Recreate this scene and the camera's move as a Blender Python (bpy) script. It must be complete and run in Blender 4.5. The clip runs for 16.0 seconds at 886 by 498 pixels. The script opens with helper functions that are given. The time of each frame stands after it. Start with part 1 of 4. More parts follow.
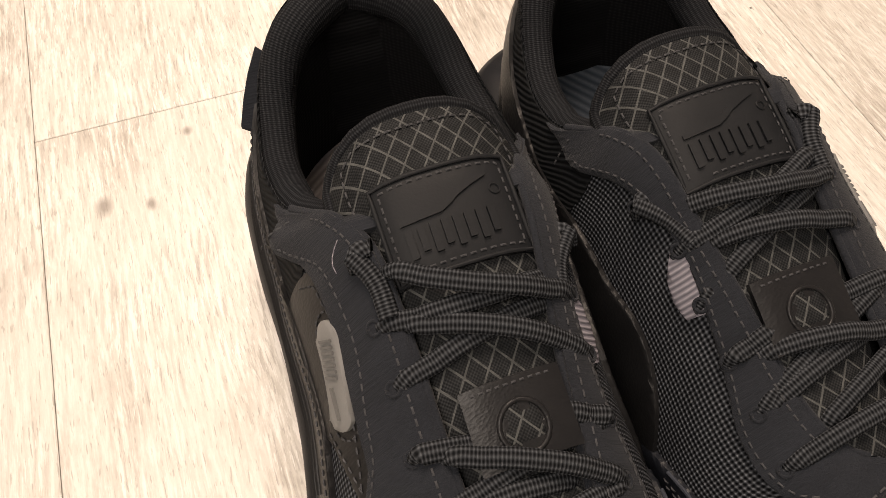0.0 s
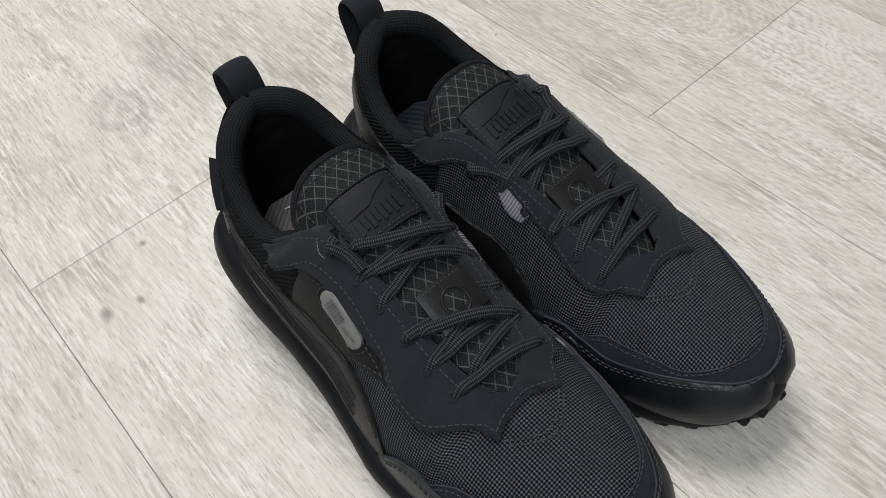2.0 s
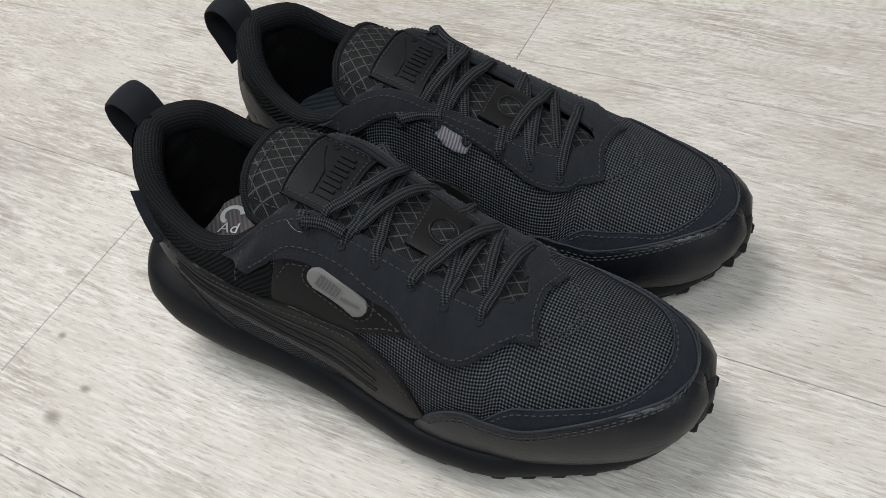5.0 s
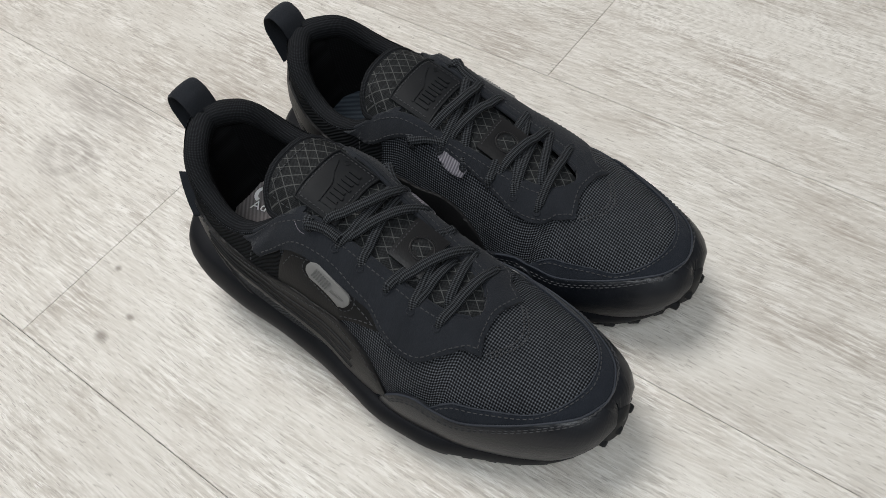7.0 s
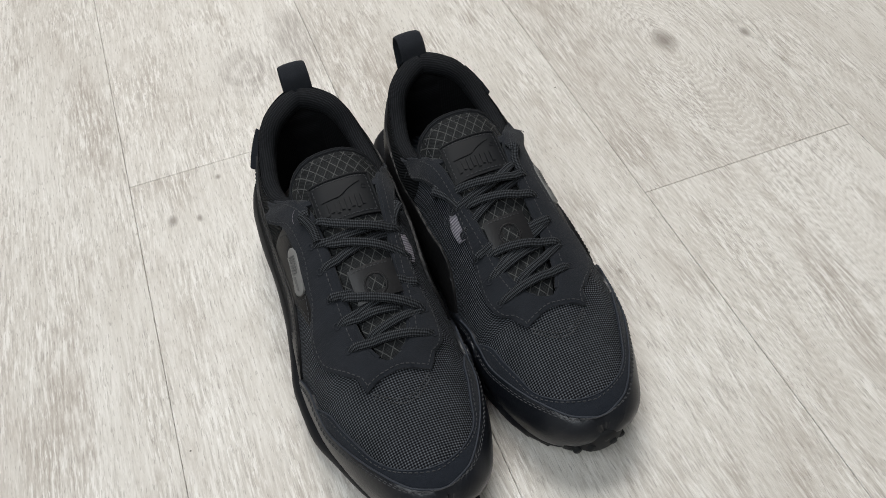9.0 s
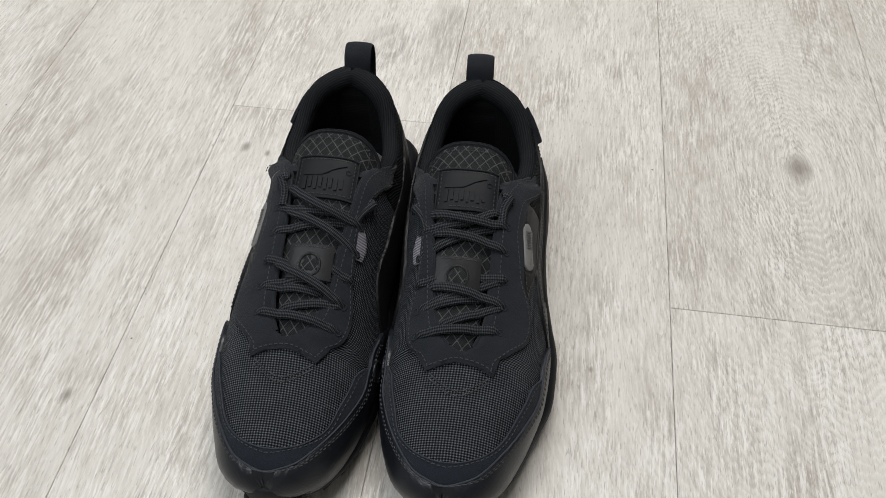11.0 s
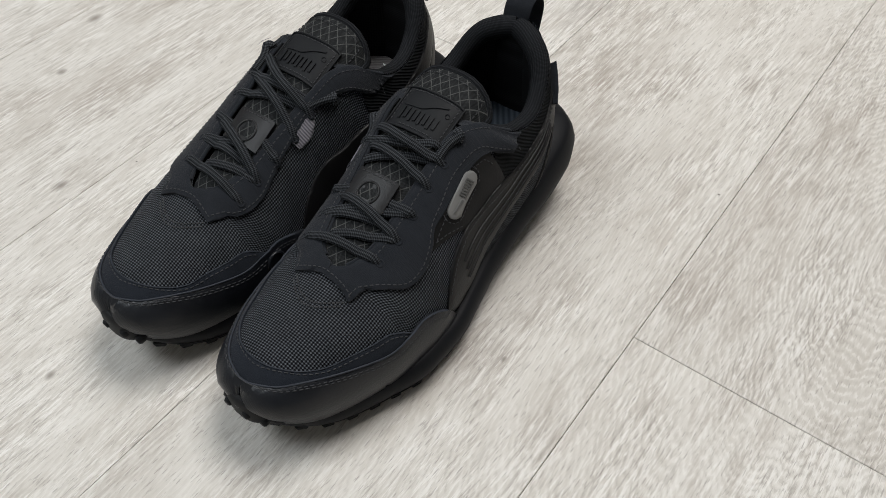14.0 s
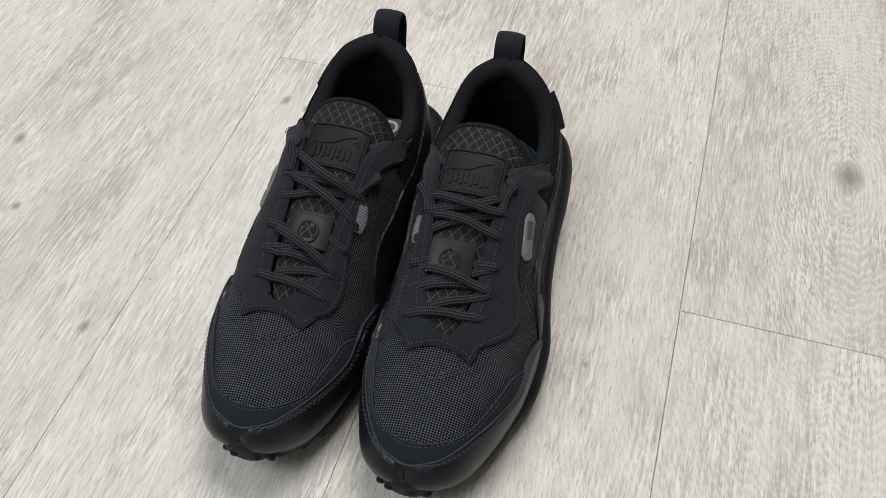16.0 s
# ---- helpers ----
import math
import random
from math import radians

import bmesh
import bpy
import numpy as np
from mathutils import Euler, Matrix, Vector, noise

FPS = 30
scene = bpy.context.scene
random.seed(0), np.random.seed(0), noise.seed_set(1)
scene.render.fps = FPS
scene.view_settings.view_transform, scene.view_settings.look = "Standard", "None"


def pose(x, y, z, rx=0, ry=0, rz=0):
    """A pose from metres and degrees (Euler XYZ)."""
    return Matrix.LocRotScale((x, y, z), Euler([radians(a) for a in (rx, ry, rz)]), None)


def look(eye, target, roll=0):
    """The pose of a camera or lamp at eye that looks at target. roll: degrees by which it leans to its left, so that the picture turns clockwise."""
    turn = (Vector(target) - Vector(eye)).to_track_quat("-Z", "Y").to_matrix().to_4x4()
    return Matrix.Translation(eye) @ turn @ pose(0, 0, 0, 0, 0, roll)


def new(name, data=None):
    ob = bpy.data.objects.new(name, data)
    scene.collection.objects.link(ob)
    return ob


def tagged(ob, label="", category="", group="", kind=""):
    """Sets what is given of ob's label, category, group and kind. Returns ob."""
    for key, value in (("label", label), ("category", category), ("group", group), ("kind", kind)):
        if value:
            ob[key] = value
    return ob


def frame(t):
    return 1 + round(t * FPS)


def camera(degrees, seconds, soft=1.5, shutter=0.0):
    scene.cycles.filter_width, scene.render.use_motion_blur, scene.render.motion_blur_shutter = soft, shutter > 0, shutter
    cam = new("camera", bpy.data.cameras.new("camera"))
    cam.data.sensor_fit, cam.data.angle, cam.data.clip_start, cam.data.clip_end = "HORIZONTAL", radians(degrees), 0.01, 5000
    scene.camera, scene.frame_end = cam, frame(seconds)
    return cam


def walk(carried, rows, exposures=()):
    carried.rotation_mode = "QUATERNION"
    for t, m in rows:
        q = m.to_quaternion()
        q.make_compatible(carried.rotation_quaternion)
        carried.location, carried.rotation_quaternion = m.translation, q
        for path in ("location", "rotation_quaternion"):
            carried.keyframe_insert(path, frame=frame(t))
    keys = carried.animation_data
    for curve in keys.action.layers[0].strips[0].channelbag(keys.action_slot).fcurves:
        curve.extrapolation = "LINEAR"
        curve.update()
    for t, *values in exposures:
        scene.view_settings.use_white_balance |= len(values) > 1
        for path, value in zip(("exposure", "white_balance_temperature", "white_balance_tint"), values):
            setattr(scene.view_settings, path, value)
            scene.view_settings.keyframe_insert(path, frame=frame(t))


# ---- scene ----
cam = camera(57.5, 16.0, soft=0.7)

PATH = [
    (0, (-0.076, -0.096, 0.311), (0.26, 0.971, -1.347), -1.8),
    (0.5, (-0.09, -0.125, 0.349), (0.345, 0.95, -1.281), -3.0),
    (1, (-0.109, -0.15, 0.384), (0.43, 0.907, -1.226), -4.2),
    (1.5, (-0.129, -0.176, 0.411), (0.498, 0.852, -1.185), -5.8),
    (2, (-0.159, -0.196, 0.425), (0.55, 0.791, -1.164), -7.3),
    (2.5, (-0.194, -0.21, 0.44), (0.592, 0.728, -1.142), -8.5),
    (3, (-0.222, -0.213, 0.447), (0.632, 0.674, -1.13), -9.6),
    (3.5, (-0.245, -0.2, 0.435), (0.678, 0.645, -1.125), -10.8),
    (4, (-0.261, -0.186, 0.415), (0.731, 0.614, -1.127), -11.4),
    (4.5, (-0.249, -0.171, 0.392), (0.792, 0.588, -1.137), -11.9),
    (4.7, (-0.241, -0.166, 0.384), (0.814, 0.583, -1.14), -12.1),
    (6.8, (-0.226, -0.215, 0.459), (0.656, 0.601, -1.14), -11.2),
    (7, (-0.215, -0.225, 0.465), (0.626, 0.623, -1.139), -11.0),
    (7.5, (-0.171, -0.249, 0.484), (0.564, 0.694, -1.119), -10.3),
    (8, (-0.126, -0.282, 0.495), (0.518, 0.755, -1.089), -8.0),
    (8.5, (-0.1, -0.303, 0.508), (0.409, 0.812, -1.073), -6.3),
    (8.7, (-0.093, -0.313, 0.512), (0.359, 0.83, -1.065), -5.7),
    (10.8, (0.082, -0.34, 0.517), (-0.068, 0.928, -1.023), -1.1),
    (11, (0.103, -0.333, 0.508), (-0.096, 0.934, -1.027), -0.8),
    (11.5, (0.157, -0.321, 0.504), (-0.175, 0.916, -1.032), -0.5),
    (12, (0.204, -0.317, 0.501), (-0.256, 0.88, -1.034), -0.2),
    (12.5, (0.244, -0.301, 0.494), (-0.33, 0.843, -1.043), -0.0),
    (13, (0.273, -0.282, 0.477), (-0.408, 0.799, -1.062), -0.7),
    (13.5, (0.296, -0.266, 0.461), (-0.47, 0.764, -1.073), -1.6),
    (14, (0.308, -0.251, 0.445), (-0.503, 0.746, -1.087), -2.5),
    (14.5, (0.31, -0.247, 0.438), (-0.498, 0.75, -1.096), -3.2),
    (15, (0.291, -0.263, 0.459), (-0.445, 0.761, -1.093), -3.7),
    (15.5, (0.227, -0.28, 0.484), (-0.336, 0.802, -1.101), -2.7),
    (16, (0.159, -0.301, 0.521), (-0.237, 0.812, -1.093), -3.1),
]
walk(cam, [(t, look(eye, target, roll)) for t, eye, target, roll in PATH],
     exposures=[(0.0, 0.50, 8500, 21), (0.3, 0.34, 7400, 14), (0.7, 0.10, 6700, 11), (1.2, 0.0, 6500, 10), (16.0, 0.0, 6500, 10)])

# ---- world and lights ----
world = bpy.data.worlds.new("room_air")
scene.world = world
world.use_nodes = True
world.node_tree.nodes["Background"].inputs["Color"].default_value = (0.95, 0.97, 1.0, 1)
world.node_tree.nodes["Background"].inputs["Strength"].default_value = 0.3


def area(name, eye, target, sx, sy, watts, colour):
    d = bpy.data.lights.new(name, "AREA")
    d.shape, d.size, d.size_y, d.energy, d.color = "RECTANGLE", sx, sy, watts, colour
    ob = new(name, d)
    ob.matrix_world = look(eye, target)
    return ob


# Both soft overhead lamps are added; the second fills in from the left front.
area("added_overhead_light", (0.15, 0.9, 2.36), (0.1, 0.7, 0), 1.2, 1.2, 56, (1.0, 0.975, 0.945))
area("added_overhead_light", (-1.0, -0.9, 2.36), (-0.9, -0.8, 0), 1.2, 1.2, 35, (0.90, 0.96, 1.0))


# ---- materials ----
class Mat:
    """A node material with short calls for its nodes."""

    def __init__(self, name, colour, rough=0.6, metal=0.0, spec=0.5):
        self.m = bpy.data.materials.new(name)
        self.m.use_nodes = True
        self.t = self.m.node_tree
        self.b = self.t.nodes["Principled BSDF"]
        self.b.inputs["Base Color"].default_value = (*colour, 1)
        self.b.inputs["Roughness"].default_value = rough
        self.b.inputs["Metallic"].default_value = metal
        self.b.inputs["Specular IOR Level"].default_value = spec

    def node(self, kind, **values):
        n = self.t.nodes.new(kind)
        for k, v in values.items():
            if k == "operation":
                n.operation = v
            elif k == "blend_type":
                n.blend_type = v
            elif k == "data_type":
                n.data_type = v
            else:
                n.inputs[k.replace("_", " ")].default_value = v
        return n

    def link(self, a, b):
        self.t.links.new(a, b)

    def math(self, op, a, b=None, c=None):
        n = self.node("ShaderNodeMath", operation=op)
        for i, s in enumerate((a, b, c)):
            if s is None:
                continue
            if isinstance(s, (int, float)):
                n.inputs[i].default_value = s
            else:
                self.link(s, n.inputs[i])
        return n.outputs[0]

    def uv(self):
        n = self.node("ShaderNodeUVMap")
        n.uv_map = "metres"
        s = self.node("ShaderNodeSeparateXYZ")
        self.link(n.outputs[0], s.inputs[0])
        return n.outputs[0], s.outputs[0], s.outputs[1]

    def obj(self):
        return self.node("ShaderNodeTexCoord").outputs["Object"]

    def noise(self, vec, scale, detail=3.0, rough=0.55):
        n = self.node("ShaderNodeTexNoise", Scale=scale, Detail=detail, Roughness=rough)
        if vec is not None:
            self.link(vec, n.inputs["Vector"])
        return n.outputs["Fac"]

    def ramp(self, fac, stops):
        n = self.node("ShaderNodeValToRGB")
        e = n.color_ramp.elements
        while len(e) < len(stops):
            e.new(0.5)
        for i, (p, c) in enumerate(stops):
            e[i].position = p
            e[i].color = (*c, 1) if isinstance(c, tuple) else (c, c, c, 1)
        self.link(fac, n.inputs[0])
        return n.outputs[0]

    def mix(self, fac, a, b, how="MIX"):
        n = self.node("ShaderNodeMix", data_type="RGBA", blend_type=how)
        for i, s in ((0, fac), (6, a), (7, b)):
            if isinstance(s, tuple):
                n.inputs[i].default_value = (*s, 1)
            elif isinstance(s, (int, float)):
                n.inputs[i].default_value = s
            else:
                self.link(s, n.inputs[i])
        return n.outputs[2]

    def colour(self, s):
        self.link(s, self.b.inputs["Base Color"])

    def rough(self, s):
        self.link(s, self.b.inputs["Roughness"])

    def bump(self, height, dist, strength=1.0):
        n = self.node("ShaderNodeBump", Strength=strength, Distance=dist)
        self.link(height, n.inputs["Height"])
        self.link(n.outputs[0], self.b.inputs["Normal"])


def weave_mat(name, lo, hi, pitch, depth, rough=0.75, aspect=0.8):
    """Woven fabric: raised threads in staggered rows."""
    m = Mat(name, lo, rough, spec=0.10)
    vec, u, w = m.uv()
    k = math.pi / pitch
    a = m.math("MULTIPLY", u, k)
    b = m.math("MULTIPLY", w, k * aspect)
    s = m.math("SINE", m.math("ADD", a, b))
    c = m.math("SINE", m.math("SUBTRACT", a, b))
    h = m.math("ADD", m.math("MULTIPLY", m.math("MULTIPLY", s, c), 0.5), 0.5)
    n = m.noise(vec, 900, 2)
    big = m.noise(vec, 45, 3)
    f = m.math("MULTIPLY", m.math("POWER", h, 2.2), m.math("ADD", m.math("MULTIPLY", n, 0.8), 0.45))
    f = m.math("MULTIPLY", f, m.math("ADD", m.math("MULTIPLY", big, 0.9), 0.5))
    m.colour(m.mix(f, lo, hi))
    m.bump(m.math("ADD", h, m.math("MULTIPLY", n, 0.25)), depth)
    return m.m


def suede_mat(name, lo, hi):
    m = Mat(name, lo, 0.92, spec=0.05)
    vec, u, w = m.uv()
    n1 = m.noise(vec, 1500, 3, 0.7)
    n2 = m.noise(vec, 90, 4)
    m.colour(m.mix(m.math("ADD", m.math("MULTIPLY", n1, 0.6), m.math("MULTIPLY", n2, 0.5)), lo, hi))
    m.b.inputs["Sheen Weight"].default_value = 0.07
    m.b.inputs["Sheen Roughness"].default_value = 0.5
    m.bump(n1, 0.0004)
    return m.m


def leather_mat(name, lo, hi, rough, spec=0.2):
    m = Mat(name, lo, rough, spec=spec)
    vec, u, w = m.uv()
    v = m.node("ShaderNodeTexVoronoi", Scale=1100.0)
    m.link(vec, v.inputs["Vector"])
    n2 = m.noise(vec, 70, 4)
    m.colour(m.mix(n2, lo, hi))
    m.rough(m.math("ADD", m.math("MULTIPLY", n2, 0.2), rough - 0.1))
    m.bump(v.outputs["Distance"], 0.00012, 0.6)
    return m.m


def rubber_mat(name, lo, hi, rough):
    m = Mat(name, lo, rough, spec=0.14)
    vec = m.obj()
    n1 = m.noise(vec, 1200, 2)
    n2 = m.noise(vec, 60, 4)
    m.colour(m.mix(n2, lo, hi))
    m.rough(m.math("ADD", m.math("MULTIPLY", n2, 0.18), rough - 0.09))
    m.bump(n1, 0.00012, 0.5)
    return m.m


def lace_mat(name):
    m = Mat(name, (0.012, 0.013, 0.014), 0.7, spec=0.08)
    vec, u, w = m.uv()
    k1, k2 = math.pi / 0.0011, math.pi / 0.0013
    a, b = m.math("MULTIPLY", u, k1), m.math("MULTIPLY", w, k2)
    s = m.math("MULTIPLY", m.math("SINE", m.math("ADD", a, b)), m.math("SINE", m.math("SUBTRACT", a, b)))
    h = m.math("ADD", m.math("MULTIPLY", s, 0.5), 0.5)
    n = m.noise(vec, 1200, 2)
    m.colour(m.mix(m.math("MULTIPLY", m.math("POWER", h, 1.5), m.math("ADD", n, 0.3)), (0.003, 0.0034, 0.0042), (0.080, 0.087, 0.097)))
    m.bump(h, 0.0005)
    return m.m


def ripstop_mat(name):
    """Fine fabric crossed by a diamond grid of thicker pale threads."""
    m = Mat(name, (0.02, 0.02, 0.02), 0.65, spec=0.10)
    vec, u, w = m.uv()

    def line(p, q, pitch, width):
        d = m.math("ADD", m.math("MULTIPLY", u, p), m.math("MULTIPLY", w, q))
        f = m.math("ABSOLUTE", m.math("SUBTRACT", m.math("FRACT", m.math("DIVIDE", d, pitch)), 0.5))
        return m.math("GREATER_THAN", f, 0.5 - width)
    d1 = line(0.62, 0.78, 0.0056, 0.05)
    d2 = line(0.62, -0.78, 0.0056, 0.055)
    g = m.math("MAXIMUM", d1, d2)
    k = math.pi / 0.00055
    fine = m.math("MULTIPLY", m.math("SINE", m.math("MULTIPLY", u, k)), m.math("SINE", m.math("MULTIPLY", w, k)))
    fine = m.math("ADD", m.math("MULTIPLY", fine, 0.5), 0.5)
    n = m.noise(vec, 260, 3)
    base = m.mix(m.math("MULTIPLY", fine, n), (0.004, 0.0045, 0.005), (0.042, 0.045, 0.048))
    m.colour(m.mix(m.math("MULTIPLY", g, m.math("ADD", n, 0.1)), base, (0.10, 0.104, 0.102)))
    m.bump(m.math("ADD", m.math("MULTIPLY", fine, 0.3), g), 0.0004)
    return m.m


def rib_mat(name, lo, hi, pitch, rough=0.8, along=(1.0, 0.0), depth=0.0004):
    m = Mat(name, lo, rough, spec=0.08)
    vec, u, w = m.uv()
    d = m.math("ADD", m.math("MULTIPLY", u, along[0]), m.math("MULTIPLY", w, along[1]))
    s = m.math("ADD", m.math("MULTIPLY", m.math("SINE", m.math("MULTIPLY", d, 2 * math.pi / pitch)), 0.5), 0.5)
    n = m.noise(vec, 700, 3)
    m.colour(m.mix(m.math("MULTIPLY", s, m.math("ADD", n, 0.35)), lo, hi))
    m.bump(m.math("ADD", s, m.math("MULTIPLY", n, 0.4)), depth)
    return m.m


# The mesh's pale thread tone has the sheen of the weave painted in.
MESH = weave_mat("woven_mesh", (0.0018, 0.0022, 0.0032), (0.155, 0.169, 0.192), 0.00145, 0.0008)
COLLAR = weave_mat("collar_knit", (0.006, 0.0066, 0.0078), (0.032, 0.0345, 0.039), 0.0008, 0.0002, 0.9)
SUEDE = suede_mat("black_suede", (0.0055, 0.0062, 0.0078), (0.029, 0.0325, 0.0395))
NAVY = suede_mat("blue_black_suede", (0.0055, 0.0067, 0.0098), (0.025, 0.0295, 0.0385))
LEATHER = leather_mat("smooth_black_leather", (0.0045, 0.0054, 0.0076), (0.010, 0.0118, 0.0160), 0.36, 0.40)
PANEL = leather_mat("matte_panel", (0.005, 0.005, 0.0055), (0.010, 0.010, 0.0108), 0.5)
STRIPE = leather_mat("stripe_leather", (0.006, 0.006, 0.0066), (0.013, 0.013, 0.0138), 0.42)
SOLE = rubber_mat("foam_midsole", (0.005, 0.0056, 0.0072), (0.011, 0.012, 0.015), 0.55)
TREAD = rubber_mat("black_rubber", (0.010, 0.0105, 0.0115), (0.020, 0.021, 0.0225), 0.6)
LABEL = rubber_mat("matte_label_rubber", (0.008, 0.009, 0.0105), (0.015, 0.016, 0.018), 0.55)
BADGE = rubber_mat("grey_badge", (0.15, 0.15, 0.148), (0.2, 0.2, 0.196), 0.5)
BADGE_LINE = rubber_mat("grey_badge_relief", (0.10, 0.10, 0.098), (0.13, 0.13, 0.128), 0.55)
LACE = lace_mat("braided_lace")
RIPSTOP = ripstop_mat("diamond_ripstop")
# Blue-grey cut leather edge, made paler to carry its highlight as well.
EDGE = rubber_mat("cut_edge_highlight", (0.022, 0.026, 0.034), (0.045, 0.05, 0.062), 0.6)
THREAD = rubber_mat("dark_thread", (0.028, 0.029, 0.032), (0.070, 0.072, 0.077), 0.7)
RIB = rib_mat("ribbed_knit", (0.004, 0.0045, 0.005), (0.015, 0.0165, 0.0185), 0.0014, along=(0.35, 1.0))
LILAC = rib_mat("lilac_ribbon", (0.14, 0.135, 0.16), (0.30, 0.285, 0.32), 0.0016, along=(0.7, 0.7))
LINING = weave_mat("dark_lining", (0.003, 0.0032, 0.0037), (0.012, 0.0125, 0.014), 0.0012, 0.0002, 0.95)
INSOLE = rib_mat("ribbed_insole", (0.13, 0.118, 0.118), (0.24, 0.22, 0.22), 0.0026, along=(0.75, 0.65))
INSOLE_DARK = rib_mat("dark_blue_insole", (0.02, 0.026, 0.034), (0.05, 0.06, 0.072), 0.004, along=(0.5, 0.8))
WHITE = rubber_mat("white_print", (0.75, 0.75, 0.75), (0.82, 0.82, 0.82), 0.6)
SHEENY = leather_mat("lace_keeper_leather", (0.009, 0.009, 0.010), (0.016, 0.016, 0.017), 0.36)


def wood_mat():
    m = Mat("whitewashed_oak", (0.5, 0.48, 0.45), 0.5, spec=0.35)
    tc = m.node("ShaderNodeTexCoord").outputs["Object"]
    rnd = m.node("ShaderNodeObjectInfo").outputs["Random"]
    off = m.node("ShaderNodeCombineXYZ")
    m.link(m.math("MULTIPLY", rnd, 17.0), off.inputs[0])
    m.link(m.math("MULTIPLY", rnd, 31.0), off.inputs[1])
    add = m.node("ShaderNodeVectorMath", operation="ADD")
    m.link(tc, add.inputs[0])
    m.link(off.outputs[0], add.inputs[1])
    p = add.outputs[0]

    def stretched(sx, sy):
        n = m.node("ShaderNodeVectorMath", operation="MULTIPLY")
        m.link(p, n.inputs[0])
        n.inputs[1].default_value = (sx, sy, 1.0)
        return n.outputs[0]
    warp = m.noise(stretched(7, 3), 1.0, 3)
    wv = m.node("ShaderNodeVectorMath", operation="ADD")
    m.link(p, wv.inputs[0])
    w3 = m.node("ShaderNodeCombineXYZ")
    m.link(m.math("MULTIPLY", m.math("SUBTRACT", warp, 0.5), 0.022), w3.inputs[0])
    m.link(w3.outputs[0], wv.inputs[1])

    def grained(sx, sy, detail, rough):
        n = m.node("ShaderNodeVectorMath", operation="MULTIPLY")
        m.link(wv.outputs[0], n.inputs[0])
        n.inputs[1].default_value = (sx, sy, 1)
        return m.noise(n.outputs[0], 1.0, detail, rough)
    grain = grained(900, 95, 2, 0.5)
    fleck = grained(400, 34, 4, 0.65)
    streak = grained(70, 11, 5, 0.62)
    longf = grained(420, 12, 4, 0.6)
    cloud = m.noise(stretched(9, 3.6), 1.0, 6, 0.66)
    blot = m.noise(stretched(16, 5.5), 1.0, 6, 0.72)
    # growth rings, drawn out along the planks and closing round the big knot
    pos = m.node("ShaderNodeNewGeometry").outputs["Position"]
    sub = m.node("ShaderNodeVectorMath", operation="SUBTRACT")
    m.link(pos, sub.inputs[0])
    sub.inputs[1].default_value = (0.337, 0.222, 0)
    ell = m.node("ShaderNodeVectorMath", operation="MULTIPLY")
    m.link(sub.outputs[0], ell.inputs[0])
    ell.inputs[1].default_value = (1.0, 0.42, 0)
    leng = m.node("ShaderNodeVectorMath", operation="LENGTH")
    m.link(ell.outputs[0], leng.inputs[0])
    field = m.math("ADD", leng.outputs["Value"], m.math("ADD", m.math("MULTIPLY", warp, 0.05), m.math("MULTIPLY", cloud, 0.02)))
    field = m.math("ADD", field, m.math("ADD", m.math("MULTIPLY", longf, 0.0036), m.math("MULTIPLY", streak, 0.016)))
    ring = m.math("SINE", m.math("ADD", m.math("MULTIPLY", field, 2 * math.pi / 0.0034), m.math("MULTIPLY", rnd, 40.0)))
    near = m.ramp(leng.outputs["Value"], [(0.02, 0.9), (0.10, 0.55), (0.2, 0.35)])
    tone = m.math("ADD", m.math("MULTIPLY", streak, 0.4), m.math("MULTIPLY", cloud, 0.6))
    col = m.ramp(tone, [(0.34, (0.50, 0.462, 0.424)), (0.44, (0.60, 0.575, 0.538)), (0.58, (0.69, 0.672, 0.64))])
    patchy = m.ramp(m.noise(stretched(26, 9), 1.0, 4, 0.6), [(0.40, 0.25), (0.58, 1.0)])
    dark = m.math("MULTIPLY", m.ramp(ring, [(0.55, 0.0), (0.80, 0.75)]), m.math("MULTIPLY", patchy, m.ramp(longf, [(0.40, 1.0), (0.58, 0.2)])))
    dark = m.math("MULTIPLY", dark, near)
    col = m.mix(dark, col, (0.33, 0.305, 0.28))
    pale = m.math("MULTIPLY", m.ramp(m.math("MULTIPLY", ring, -1.0), [(0.35, 0.0), (0.75, 0.8)]), m.ramp(longf, [(0.42, 0.15), (0.56, 1.0)]))
    col = m.mix(m.math("MULTIPLY", pale, near), col, (0.82, 0.81, 0.79))
    col = m.mix(m.math("MULTIPLY", m.ramp(fleck, [(0.53, 0.0), (0.60, 0.75)]), patchy), col, (0.82, 0.81, 0.79))
    col = m.mix(m.math("MULTIPLY", m.ramp(fleck, [(0.39, 0.5), (0.45, 0.0)]), patchy), col, (0.35, 0.325, 0.30))
    worn = m.math("MULTIPLY", m.ramp(blot, [(0.52, 0.0), (0.64, 0.62)]), m.ramp(fleck, [(0.44, 1.0), (0.60, 0.2)]))
    col = m.mix(worn, col, (0.36, 0.318, 0.280))
    col = m.mix(m.ramp(grain, [(0.33, 0.6), (0.38, 0.0)]), col, (0.33, 0.31, 0.285))
    col = m.mix(m.math("MULTIPLY", m.ramp(grain, [(0.61, 0.0), (0.67, 0.7)]), patchy), col, (0.83, 0.825, 0.81))
    # grey worn stains: (x, y, half width, half length, with growth rings)
    for kx, ky, rx, ry, ringed in ((-0.058, 0.355, 0.040, 0.050, True), (-0.002, 0.377, 0.028, 0.085, False)):
        d = m.node("ShaderNodeVectorMath", operation="SUBTRACT")
        m.link(pos, d.inputs[0])
        d.inputs[1].default_value = (kx, ky, 0)
        e = m.node("ShaderNodeVectorMath", operation="MULTIPLY")
